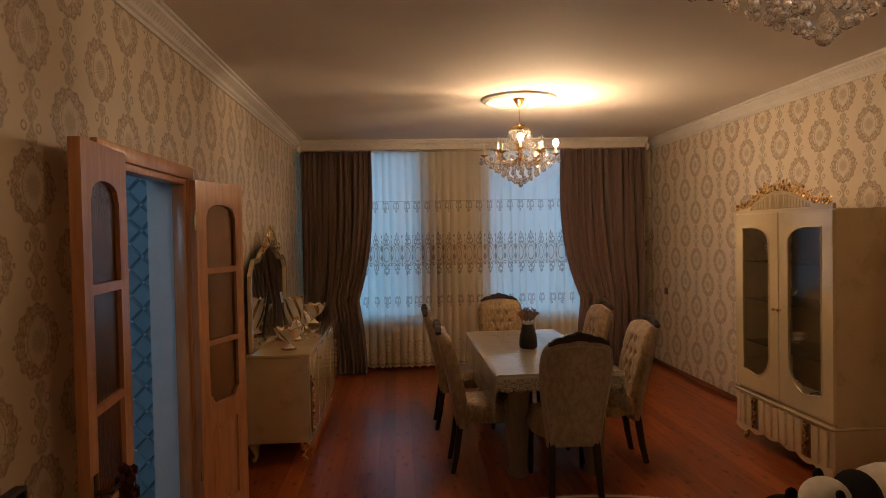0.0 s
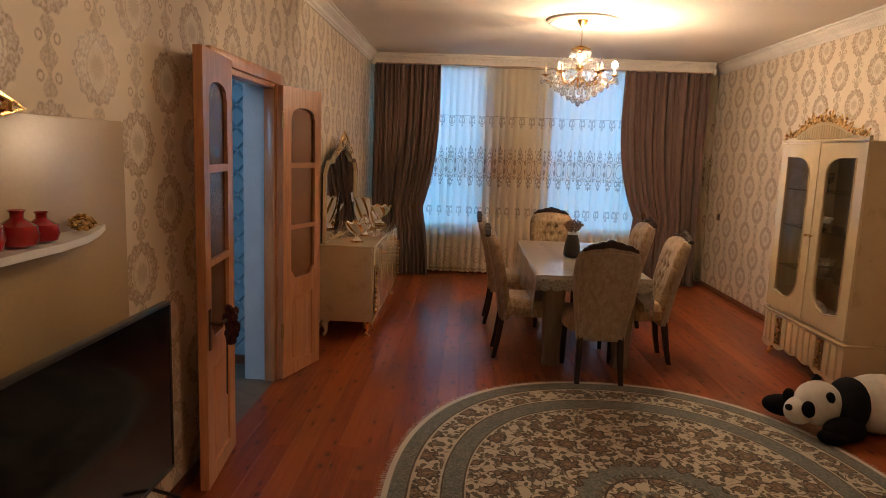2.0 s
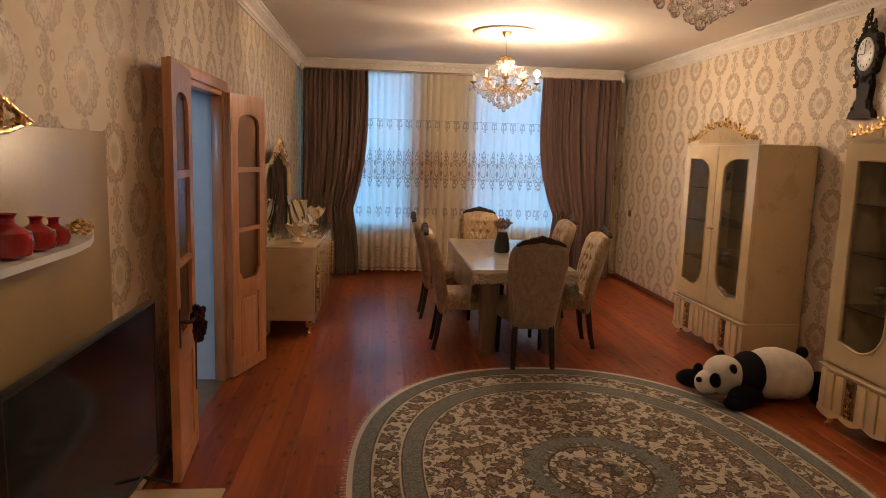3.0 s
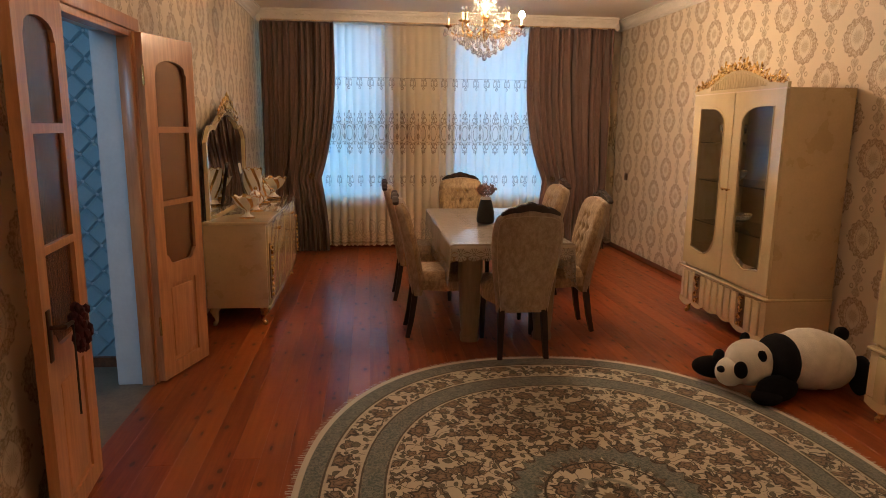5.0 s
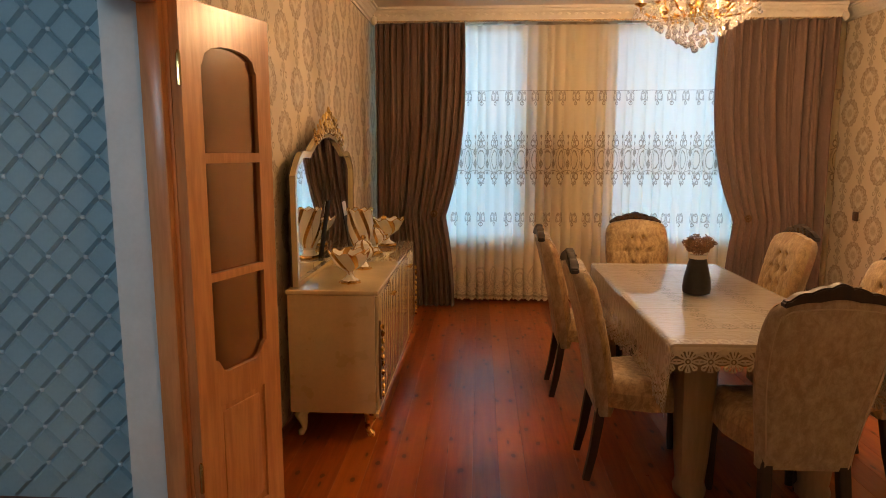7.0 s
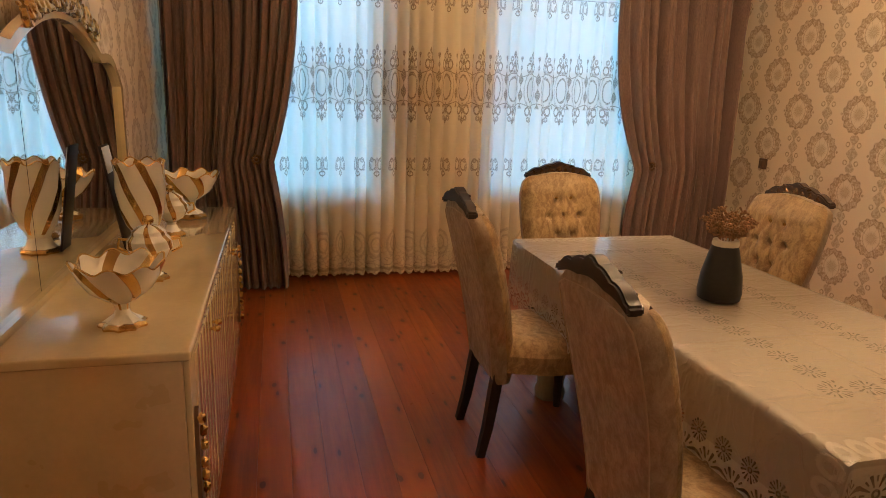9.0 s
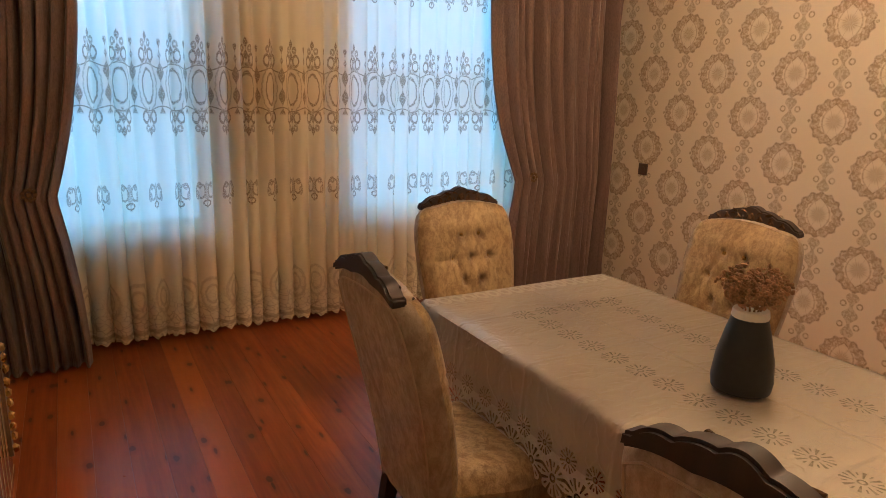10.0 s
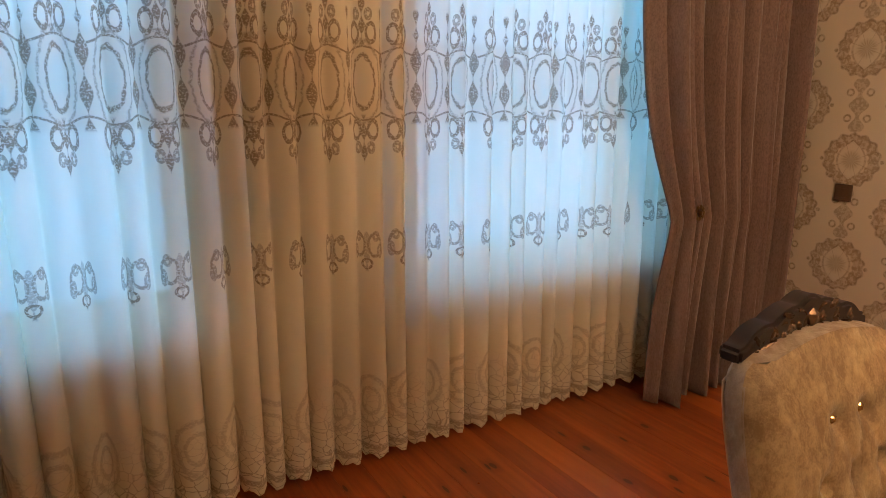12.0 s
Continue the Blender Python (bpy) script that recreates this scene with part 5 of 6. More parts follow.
def bowl(x, y, size, label):
    ob = thing("fruit_bowl", label, "bowl", pose(x, y, TOP, 0, 0, 30) @ Matrix.Diagonal((size, size, size, 1)), "gilded ceramics on the sideboard")
    part("bowl", lathe(bmesh.new(), [(0.020, 0.055), (0.024, 0.075), (0.050, 0.090), (0.090, 0.120), (0.118, 0.165), (0.132, 0.200), (0.126, 0.201), (0.110, 0.166), (0.080, 0.124), (0.040, 0.100), (0.0, 0.096)], 54, wave=lobed), STRIPED, ob, "scalloped striped bowl")
    part("foot", lathe(bmesh.new(), [(0.062, 0.0), (0.066, 0.008), (0.050, 0.020), (0.026, 0.040), (0.020, 0.056)], 27, wave=lambda r, z, a: (r * (1 + 0.12 * math.cos(9 * a) * (z < 0.025)), z)), GILTFOOT, ob, "white foot with a gold rim")
    bm = bmesh.new()
    tube(bm, [lobed(0.129, 0.2015, a) and ((lobed(0.129, 0.2015, a)[0]) * math.cos(a), (lobed(0.129, 0.2015, a)[0]) * math.sin(a), lobed(0.129, 0.2015, a)[1]) for a in [6.2832 * i / 90 for i in range(91)]], 0.0035, 5)
    part("rim", bm, BRASS, ob, "gold rim")
    return ob


bowl(-0.80, 5.26, 0.84, "white and gold scalloped bowl on a gold foot")
bowl(-0.80, 6.70, 1.0, "white and gold footed bowl beside the drape")


def sugar(x, y, label):
    ob = thing("lidded_pot", label, "pot", pose(x, y, TOP), "gilded ceramics on the sideboard")
    part("foot", lathe(bmesh.new(), [(0.046, 0.0), (0.048, 0.007), (0.030, 0.022), (0.018, 0.045), (0.022, 0.06)], 24, wave=lambda r, z, a: (r * (1 + 0.12 * math.cos(8 * a) * (z < 0.02)), z)), GILTFOOT, ob, "white foot with a gold rim")
    part("body", lathe(bmesh.new(), [(0.020, 0.055), (0.050, 0.075), (0.068, 0.105), (0.066, 0.130), (0.050, 0.148), (0.0, 0.150)], 28), STRIPED, ob)
    part("lid", lathe(bmesh.new(), [(0.052, 0.147), (0.050, 0.158), (0.030, 0.172), (0.010, 0.178), (0.0, 0.179)], 24), STRIPED, ob)
    bm = bmesh.new()
    blob(bm, (0, 0, 0.192), (0.017, 0.017, 0.016), 2)
    part("knob", bm, BRASS, ob, "gold knob")
    for s in (-1, 1):
        part("handle", tube(bmesh.new(), [(s * 0.062, 0, 0.130), (s * 0.088, 0, 0.132), (s * 0.092, 0, 0.105), (s * 0.064, 0, 0.090)], 0.005, 6), BRASS, ob)
    return ob


sugar(-0.80, 5.68, "white and gold lidded pot on a foot")
sugar(-0.83, 6.32, "white and gold lidded pot near the tall vase")
tall = thing("tall_vase", "tall white vase with slanted gold stripes", "vase", pose(-0.89, 6.08, TOP), "gilded ceramics on the sideboard")
part("foot", lathe(bmesh.new(), [(0.060, 0.0), (0.064, 0.008), (0.045, 0.03), (0.036, 0.055), (0.042, 0.07)], 27, wave=lambda r, z, a: (r * (1 + 0.10 * math.cos(9 * a) * (z < 0.03)), z)), GILTFOOT, tall, "white foot with a gold rim")
part("body", lathe(bmesh.new(), [(0.038, 0.065), (0.060, 0.10), (0.078, 0.16), (0.086, 0.23), (0.084, 0.29), (0.090, 0.325), (0.084, 0.325), (0.076, 0.28), (0.070, 0.20), (0.0, 0.15)], 54,
                  wave=lambda r, z, a: (r, z + 0.008 * math.cos(9 * a) * max(0.0, (z - 0.25) / 0.08))), STRIPED, tall)
part("rim", tube(bmesh.new(), [(0.087 * math.cos(a), 0.087 * math.sin(a), 0.326 + 0.0075 * math.cos(9 * a)) for a in [6.2832 * i / 90 for i in range(91)]], 0.0035, 5), BRASS, tall, "gold rim")
card = thing("greeting_card", "small pale card on a dark stand behind the vase", "card", pose(-0.955, 6.13, TOP, 0, 0, 90) @ pose(0, 0, 0, -9))
part("mount", box(bmesh.new(), (-0.055, -0.004, 0.0), (0.055, 0.004, 0.385), 0.002), DARKWOOD, card, "dark card stand")
part("print", box(bmesh.new(), (-0.050, -0.0075, 0.285), (0.050, -0.0045, 0.378)), CLOCKFACE, card)
sock = thing("wall_socket", "small brown wall switch on papered wall", "switch", pose(XL + 0.0005, 7.55, 1.02, 0, 0, 90))
part("plate", box(bmesh.new(), (-0.040, -0.012, -0.040), (0.040, 0, 0.040), 0.004), SOCKETBROWN, sock)
sock.matrix_basis = pose(XL + 0.001, 7.75, 0.94, 0, 0, 90)


# ---- glass cabinets ----
def pane_outline(side):
    """One door's glass: square outer corners, rounded inner ones. side: -1 or 1."""
    a, b, z0, z1, r = 0.118, 0.485, 0.545, 1.685, 0.20
    pts = [(b, z0 + 0.03), (b, z1)]
    pts += [(a + r - r * math.sin(q), z1 - 0.115 + 0.115 * math.cos(q)) for q in [k * 0.2618 for k in range(7)]]
    pts += [(a + r - r * math.cos(q), z0 + r - r * math.sin(q)) for q in [k * 0.2618 for k in range(7)]]
    pts = [(side * x, z) for x, z in pts]
    return pts if side > 0 else pts[::-1]


def glassware(kind, at, parent_group):
    ob = thing(kind, "clear cut glass " + kind.replace("_", " ") + " on a cabinet shelf", "glassware", pose(*at), parent_group)
    prof = {"goblet": [(0.030, 0), (0.031, 0.004), (0.006, 0.010), (0.005, 0.055), (0.028, 0.075), (0.036, 0.11), (0.034, 0.14), (0.031, 0.14), (0.030, 0.11), (0.0, 0.075)],
            "glass_bowl": [(0.040, 0), (0.042, 0.006), (0.030, 0.012), (0.075, 0.045), (0.095, 0.085), (0.091, 0.085), (0.070, 0.048), (0.0, 0.02)],
            "teapot": [(0.035, 0), (0.06, 0.02), (0.066, 0.05), (0.05, 0.085), (0.028, 0.095), (0.01, 0.11), (0.0, 0.115)]}[kind]
    part("body", lathe(bmesh.new(), prof, 18, wave=lambda r, z, a: (r * (1 + 0.03 * math.cos(9 * a)), z)), GLAZE if kind == "teapot" else CRYSTAL, ob)
    for z in {"goblet": (0.139, 0.085), "glass_bowl": (0.084, 0.010), "teapot": (0.085, 0.020)}[kind]:
        r = max(p[0] for p in prof if abs(p[1] - z) < 0.016)
        part("gold_band", tube(bmesh.new(), [(r * 1.02 * math.cos(q), r * 1.02 * math.sin(q), z) for q in [k * 0.3696 for k in range(18)]], 0.0035, 5), BRASS, ob, "gold band")
    return ob


def vitrine(m, label):
    """A cabinet 1.2 wide in its own x, its front at y = 0, its back at y = 0.49."""
    v = thing("glass_cabinet", label, "cabinet", m, "glass cabinets")
    H, D, W = 1.80, 0.485, 0.60
    part("side_panel", box(bmesh.new(), (-W, 0.022, 0.40), (-W + 0.02, D, H), 0.004), CREAM_SIDE, v)
    part("side_panel", box(bmesh.new(), (W - 0.02, 0.022, 0.40), (W, D, H), 0.004), CREAM_SIDE, v)
    part("back_panel", box(bmesh.new(), (-W + 0.02, D - 0.015, 0.40), (W - 0.02, D - 0.002, H - 0.02)), plain("tan cabinet lining", (0.30, 0.22, 0.13), 0.45, vary=0.08), v, "tan back lining")
    part("top_panel", box(bmesh.new(), (-W + 0.02, 0.03, H - 0.02), (W - 0.02, D, H)), CREAM_SIDE, v)
    part("bottom_panel", box(bmesh.new(), (-W + 0.02, 0.03, 0.40), (W - 0.02, D, 0.42)), CREAM_SIDE, v)
    part("base", box(bmesh.new(), (-W - 0.008, 0.004, 0.115), (W + 0.008, D, 0.385), 0.008), CREAM_SIDE, v)
    part("ledge", box(bmesh.new(), (-W - 0.018, -0.018, 0.383), (W + 0.018, D, 0.402), 0.008, 3), CREAM, v)
    for s in (-1, 1):
        o = [(s * 0.006, 0.425), (s * (W - 0.002), 0.425), (s * (W - 0.002), H - 0.01), (s * 0.006, H - 0.01)]
        o = o if s > 0 else o[::-1]
        d = part("door", prism(bmesh.new(), o, 0.022, None, holes=[pane_outline(s)]), CREAM, v)
        g = part("pane", prism(bmesh.new(), [(x * 1.0, z) for x, z in pane_outline(s)], 0.004, pose(0, 0.012, 0)), CABINET_GLASS, d, "clear cabinet glass")
        g.visible_shadow = False
        bm = bmesh.new()
        pts = pane_outline(s)
        tube(bm, [(x, -0.001, z) for x, z in pts + [pts[0]]], 0.007, 6)
        part("moulding", bm, CREAM, d)
        bm = bmesh.new()
        tube(bm, [(s * 0.030, 0.0, 1.09), (s * 0.030, -0.018, 1.09)], 0.006, 6)
        blob(bm, (s * 0.030, -0.022, 1.09), (0.020, 0.008, 0.012), 1)
        part("handle", bm, BRASS, d)
    # fluted base with two gilt plaques
    n = 12
    for i in range(n):
        x = -W + 0.05 + (2 * W - 0.10) * (i + 0.5) / n
        w = (2 * W - 0.10) / n
        if i in (2, 9):
            part("plaque", box(bmesh.new(), (x - w * 0.46, -0.004, 0.125), (x + w * 0.46, 0.010, 0.365), 0.003), plain("bronze plaque", (0.22, 0.13, 0.05), 0.4, 0.5, vary=0.3), v, "bronze carved plaque")
            bm = bmesh.new()
            for q in range(5):
                scroll(bm, x, 0.155 + q * 0.046, 0.024, q * 1.3, 1 if q % 2 else -1, -0.010, 0.0065)
                leaf_tip(bm, x, 0.150 + q * 0.046, 0.040, 0.7 + 1.7 * (q % 2), -0.008)
            part("carving", bm, GOLD, v, "gilt carved scrolls")
        else:
            part("flute", box(bmesh.new(), (x - w * 0.42, -0.010, 0.122), (x + w * 0.42, 0.010, 0.368), 0.007, 2), CREAM, v)
    bm = bmesh.new()
    prism(bm, [(-W, 0.13)] + [(-W + 2 * W * k / 60, 0.112 - 0.026 * abs(math.sin(k * math.pi * 6 / 60)) - 0.02 * math.cos(k / 60 * 6.283)) for k in range(61)] + [(W, 0.13)], 0.020, pose(0, -0.004, 0))
    part("apron", bm, CREAM, v)
    for sx in (-1, 1):
        for y, s in ((0.05, -1), (D - 0.05, 1)):
            part("leg", tube(bmesh.new(), [(sx * 0.52, y, 0.125), (sx * 0.53, y + s * 0.020, 0.08), (sx * 0.525, y + s * 0.004, 0.04), (sx * 0.53, y + s * 0.018, 0.012), (sx * 0.532, y + s * 0.022, 0.0)], [0.038, 0.030, 0.017, 0.020, 0.012], 8), GOLD if s < 0 else CREAM, v)
    # arched pediment and its gilt crest
    def ped(x):
        return H + 0.035 + 0.125 * math.cos(min(1.57, abs(x) / 0.40 * 1.3)) ** 1.2 if abs(x) < 0.44 else H + 0.035 + 0.030 * max(0.0, (0.60 - abs(x)) / 0.16) * 0.6
    xs = [-0.60 + 1.20 * k / 60 for k in range(61)]
    part("pediment", prism(bmesh.new(), [(-0.60, H), (0.60, H)] + [(x, ped(x)) for x in xs[::-1]], 0.024, pose(0, 0.0, 0)), CREAM, v)
    for i in range(22):
        x = -0.36 + 0.72 * i / 21
        if ped(x) - 0.035 > H + 0.03:
            part("reed", box(bmesh.new(), (x - 0.012, -0.006, H + 0.020), (x + 0.012, 0.004, ped(x) - 0.030), 0.004, 1), CREAM, v)
    bm = bmesh.new()
    crest(bm, lambda s: ((2 * s - 1) * 0.56, ped((2 * s - 1) * 0.56) - 0.012, 0.0), 0.062, random.Random(31), 0.004, 0.008, 17)
    part("crest", bm, GOLD, v, "gilt open carved crest")
    for z in (0.78, 1.12, 1.42):
        part("shelf", box(bmesh.new(), (-W + 0.021, 0.06, z), (W - 0.021, D - 0.016, z + 0.005)), SHELFGLASS, v, "glass shelf")
    return v


V1 = pose(2.79, 4.72, 0, 0, 0, -90)
V2 = pose(2.79, 2.56, 0, 0, 0, -90)
cab = vitrine(V1, "cream glass cabinet with gilt crest, beside the plush toy")
copy_thing(cab, V2)["label"] = "cream glass cabinet with gilt crest under the clock"
rng = random.Random(77)
for V in (V1, V2):
    for z, kinds in ((0.421, ("glass_bowl", "teapot")), (0.786, ("goblet", "glass_bowl")), (1.126, ("teapot", "glass_bowl")), (1.426, ("goblet", "goblet"))):
        for j, x in enumerate((-0.40, -0.24, 0.22, 0.36)):
            at = V @ Vector((x + rng.uniform(-0.02, 0.02), 0.22 + rng.uniform(-0.06, 0.06), z))
            glassware(kinds[j % 2], at, "glassware in the cabinets")


# ---- chandeliers ----
def chandelier(at, label, lit, unlit_turn):
    """A gilt twelve arm chandelier hung with cut crystal; at: the ceiling point."""
    ch = thing("chandelier", label, "chandelier", pose(*at, 0, 0, unlit_turn), "crystal chandeliers")
    part("canopy", lathe(bmesh.new(), [(0.010, -0.072), (0.026, -0.050), (0.044, -0.022), (0.050, -0.012), (0.052, 0.0)], 18), BRASS, ch)
    bm = bmesh.new()
    for i in range(9):
        z = -0.07 - i * 0.018
        tube(bm, [(0.006 * math.cos(a) * (1 if i % 2 else 0.2), 0.006 * math.cos(a) * (0.2 if i % 2 else 1), z + 0.011 * math.sin(a)) for a in [k * 0.785 for k in range(9)]], 0.002, 4)
    part("chain", bm, BRASS, ch)
    part("stem", lathe(bmesh.new(), [(0.004, -0.60), (0.020, -0.58), (0.032, -0.55), (0.014, -0.52), (0.012, -0.46), (0.030, -0.43), (0.034, -0.40), (0.014, -0.37), (0.012, -0.27), (0.052, -0.245), (0.056, -0.235), (0.010, -0.225), (0.006, -0.21)], 16), BRASS, ch)
    part("ring", lathe(bmesh.new(), [(0.080, -0.262), (0.085, -0.262), (0.085, -0.248), (0.080, -0.248), (0.080, -0.262)], 24, caps=False), BRASS, ch)
    for i in range(12):
        a = 2 * math.pi * i / 12
        low = i % 2 == 0
        R = 0.305 if low else 0.215
        zt = -0.470 if low else -0.440
        c, s = math.cos(a), math.sin(a)
        arm = part("arm", tube(bmesh.new(), [(r * c, r * s, z) for r, z in ((0.012, -0.50), (0.07, -0.545), (R * 0.5, -0.560), (R * 0.82, -0.548), (R * 0.98, -0.515), (R, zt - 0.02))], 0.0075, 6), BRASS, ch, "curved gilt arm")
        part("drip_pan", lathe(bmesh.new(), [(0.006, zt - 0.024), (0.030, zt - 0.012), (0.036, zt - 0.004), (0.030, zt - 0.006), (0.010, zt - 0.014)], 12, (R * c, R * s, 0)), BRASS, arm)
        part("candle", lathe(bmesh.new(), [(0.010, zt - 0.014), (0.010, zt + 0.055), (0.007, zt + 0.058)], 10, (R * c, R * s, 0)), CANDLEWHITE, arm, "cream candle sleeve")
        if i not in lit:
            part("bulb", lathe(bmesh.new(), [(0.007, zt + 0.058), (0.013, zt + 0.070), (0.012, zt + 0.086), (0.004, zt + 0.104), (0.0, zt + 0.110)], 10, (R * c, R * s, 0)), BULBGLASS, arm, "unlit candle bulb")
        else:
            part("bulb", lathe(bmesh.new(), [(0.010, zt + 0.058), (0.020, zt + 0.070), (0.0235, zt + 0.090), (0.015, zt + 0.108), (0.0, zt + 0.115)], 12, (R * c, R * s, 0)), lit[i], arm, "glowing bulb")
    return ch


bm = bmesh.new()
bmesh.ops.create_icosphere(bm, subdivisions=2, radius=1.0)
drop_mesh = mesh_of("crystal", bm, CRYSTAL, 5)


def hang_crystals(ch, seed):
    rng = random.Random(seed)

    def drop(r, a, z, size):
        ob = new("crystal", drop_mesh)
        ob.parent = ch
        ob.matrix_basis = pose(r * math.cos(a), r * math.sin(a), z, 0, 0, rng.uniform(0, 60)) @ Matrix.Diagonal((size, size, size * 1.08, 1))

    for r, z, n, size, tail in ((0.305, -0.530, 18, 0.0165, 1), (0.255, -0.575, 18, 0.015, 2), (0.205, -0.610, 16, 0.016, 2), (0.150, -0.650, 13, 0.0165, 2), (0.095, -0.685, 9, 0.017, 1), (0.045, -0.710, 5, 0.018, 1)):
        for i in range(n):
            a = 2 * math.pi * i / n + r * 9
            drop(r, a, z - 0.0, size)
            if tail > 1:
                drop(r, a, z + 0.026, size * 0.55)
                drop(r * 0.985, a, z + 0.045, size * 0.45)
                drop(r * 0.97, a, z + 0.062, size * 0.55)
    drop(0.0, 0.0, -0.735, 0.021)
    for i in range(12):
        a = 2 * math.pi * i / 12
        R, zt = (0.305, -0.470) if i % 2 == 0 else (0.215, -0.440)
        drop(R * 1.09, a, zt - 0.040, 0.0125)
        drop(R * 1.09, a, zt - 0.072, 0.0165)
    bm = bmesh.new()
    for i in range(24):
        a = 2 * math.pi * i / 24
        R, z1 = (0.295, -0.480) if i % 4 == 0 else ((0.205, -0.450) if i % 4 == 2 else (0.150, -0.600))
        for j in range(9):
            t = (j + 0.5) / 9
            r = 0.082 + (R - 0.082) * t
            blob(bm, (r * math.cos(a), r * math.sin(a), -0.262 + (z1 + 0.262) * t - 0.055 * math.sin(math.pi * t)), (0.0078,) * 3, 1)
    tagged(part("crystal_beading", bm, CRYSTAL, ch, "draped strings of crystal beads", angle=5), kind="stuff")
    for z, n in ((-0.285, 13), (-0.315, 12), (-0.345, 10), (-0.375, 8)):
        for i in range(n):
            drop(0.080 - (z + 0.285) * -0.45, 2 * math.pi * i / n + z * 40, z, 0.0125)


C1 = (1.11, 5.74, ZC)
C2 = (1.05, 1.62, ZC + 0.028)
ch1 = chandelier(C1, "gilt crystal chandelier over the table, two bulbs lit", {0: LIT, 9: LITDIM}, -9.0)
hang_crystals(ch1, 1)
ch2 = chandelier(C2, "gilt crystal chandelier over the rug", {9: LIT2}, 4.0)
hang_crystals(ch2, 2)
for c in (C1, C2):
    rose = thing("ceiling_rose", "round white plaster ceiling rose with a beaded rim", "ceiling rose", pose(c[0], c[1], ZC - 0.0005), "ceiling roses")
    part("ring", lathe(bmesh.new(), [(0.235, 0.0), (0.245, -0.012), (0.262, -0.014), (0.272, -0.026), (0.300, -0.030), (0.318, -0.020), (0.325, 0.0)], 64, caps=False), PLASTER, rose)
    bm = bmesh.new()
    for i in range(72):
        a = 2 * math.pi * i / 72
        bmesh.ops.create_icosphere(bm, subdivisions=1, radius=0.011, matrix=Matrix.Translation((0.286 * math.cos(a), 0.286 * math.sin(a), -0.030)))
    tagged(part("beading", bm, PLASTER, rose, "ring of plaster beads"), kind="stuff")

# ---- television corner ----
tvp = thing("wall_panel", "glossy cream wall panel with a gilt crest and shelf", "wall panel", pose(XL + 0.001, 1.33, 0, 0, 0, 90))
part("board", box(bmesh.new(), (-0.69, -0.035, 0.36), (0.655, 0.0, 1.69), 0.004), PANEL_GLOSS, tvp)
bm = bmesh.new()
prism(bm, [(-0.60, 0.036), (0.51, 0.036), (0.36, 0.10), (0.21, 0.150), (0.05, 0.175), (-0.60, 0.185)], 0.022)
bmesh.ops.transform(bm, matrix=Matrix(((1, 0, 0, 0), (0, 0, -1, 0), (0, 1, 0, 1.310), (0, 0, 0, 1))), verts=bm.verts)
part("shelf", bm, FRAMEWHITE, tvp, "thin white shelf")
bm = bmesh.new()
for k in (-1, 1):
    for dx, dz, size, turn, flip in ((0.055, 0.050, 0.044, 1.2, 1), (0.128, 0.040, 0.040, 2.4, -1), (0.195, 0.026, 0.034, 0.9, 1), (0.085, 0.006, 0.026, 3.6, -1), (0.158, 0.000, 0.024, 4.4, 1),
                                     (0.250, 0.014, 0.026, 2.2, -1), (0.228, 0.048, 0.018, 0.5, 1), (0.298, 0.008, 0.017, 0.6, 1), (0.165, 0.066, 0.020, 2.8, -1)):
        scroll(bm, -0.245 + k * dx, 1.690 + dz, size, turn if k > 0 else math.pi - turn, flip * k, -0.042, 0.0075)
    tube(bm, [(-0.245 + k * dx, -0.044, 1.690 + dz) for dx, dz in ((0.06, 0.096), (0.12, 0.088), (0.19, 0.068), (0.25, 0.044), (0.30, 0.028), (0.355, 0.010))], [0.006, 0.010, 0.011, 0.010, 0.008, 0.003], 7)
    tube(bm, [(-0.245 + k * dx, -0.040, 1.690 + dz) for dx, dz in ((0.02, -0.012), (0.12, -0.026), (0.22, -0.018), (0.30, 0.000), (0.355, 0.010))], [0.007, 0.010, 0.010, 0.008, 0.003], 7)
leaf_tip(bm, -0.245, 1.745, 0.070, math.pi / 2, -0.046)
part("crest", bm, GOLD, tvp, "gilt open carved crest")
unit = thing("tv_cabinet", "low cream lacquered television cabinet", "cabinet", pose(-0.88, 1.10, 0, 0, 0, 90))
part("body", box(bmesh.new(), (-0.70, -0.235, 0.07), (0.64, 0.245, 0.325), 0.006), CREAM_SIDE, unit)
part("top", box(bmesh.new(), (-0.71, -0.250, 0.325), (0.65, 0.250, 0.350), 0.006), CREAM, unit)
for x in (-0.46, -0.01, 0.44):
    part("drawer", box(bmesh.new(), (x - 0.215, -0.247, 0.085), (x + 0.19, -0.233, 0.315), 0.004), CREAM, unit)
for x in (-0.62, 0.56):
    for y in (-0.19, 0.19):
        part("leg", lathe(bmesh.new(), [(0.018, 0), (0.024, 0.03), (0.030, 0.072)], 10, (x, y, 0)), GOLD, unit)
tv = thing("television", "switched off black flat television on the low cabinet", "television", pose(-0.95, 1.42, 0.351, 0, 0, 90))
part("screen", box(bmesh.new(), (-0.525, -0.006, 0.045), (0.525, 0.002, 0.675)), SCREEN, tv, "black glossy screen")
part("bezel", boxes(((-0.535, -0.010, 0.030), (0.535, 0.022, 0.045), 0.003), ((-0.535, -0.010, 0.675), (0.535, 0.022, 0.687), 0.003), ((-0.535, -0.010, 0.045), (-0.525, 0.022, 0.675), 0.003), ((0.525, -0.010, 0.045), (0.535, 0.022, 0.675), 0.003)), BLACKPLASTIC, tv)
part("back", box(bmesh.new(), (-0.524, 0.003, 0.046), (0.524, 0.040, 0.674), 0.012), BLACKPLASTIC, tv)
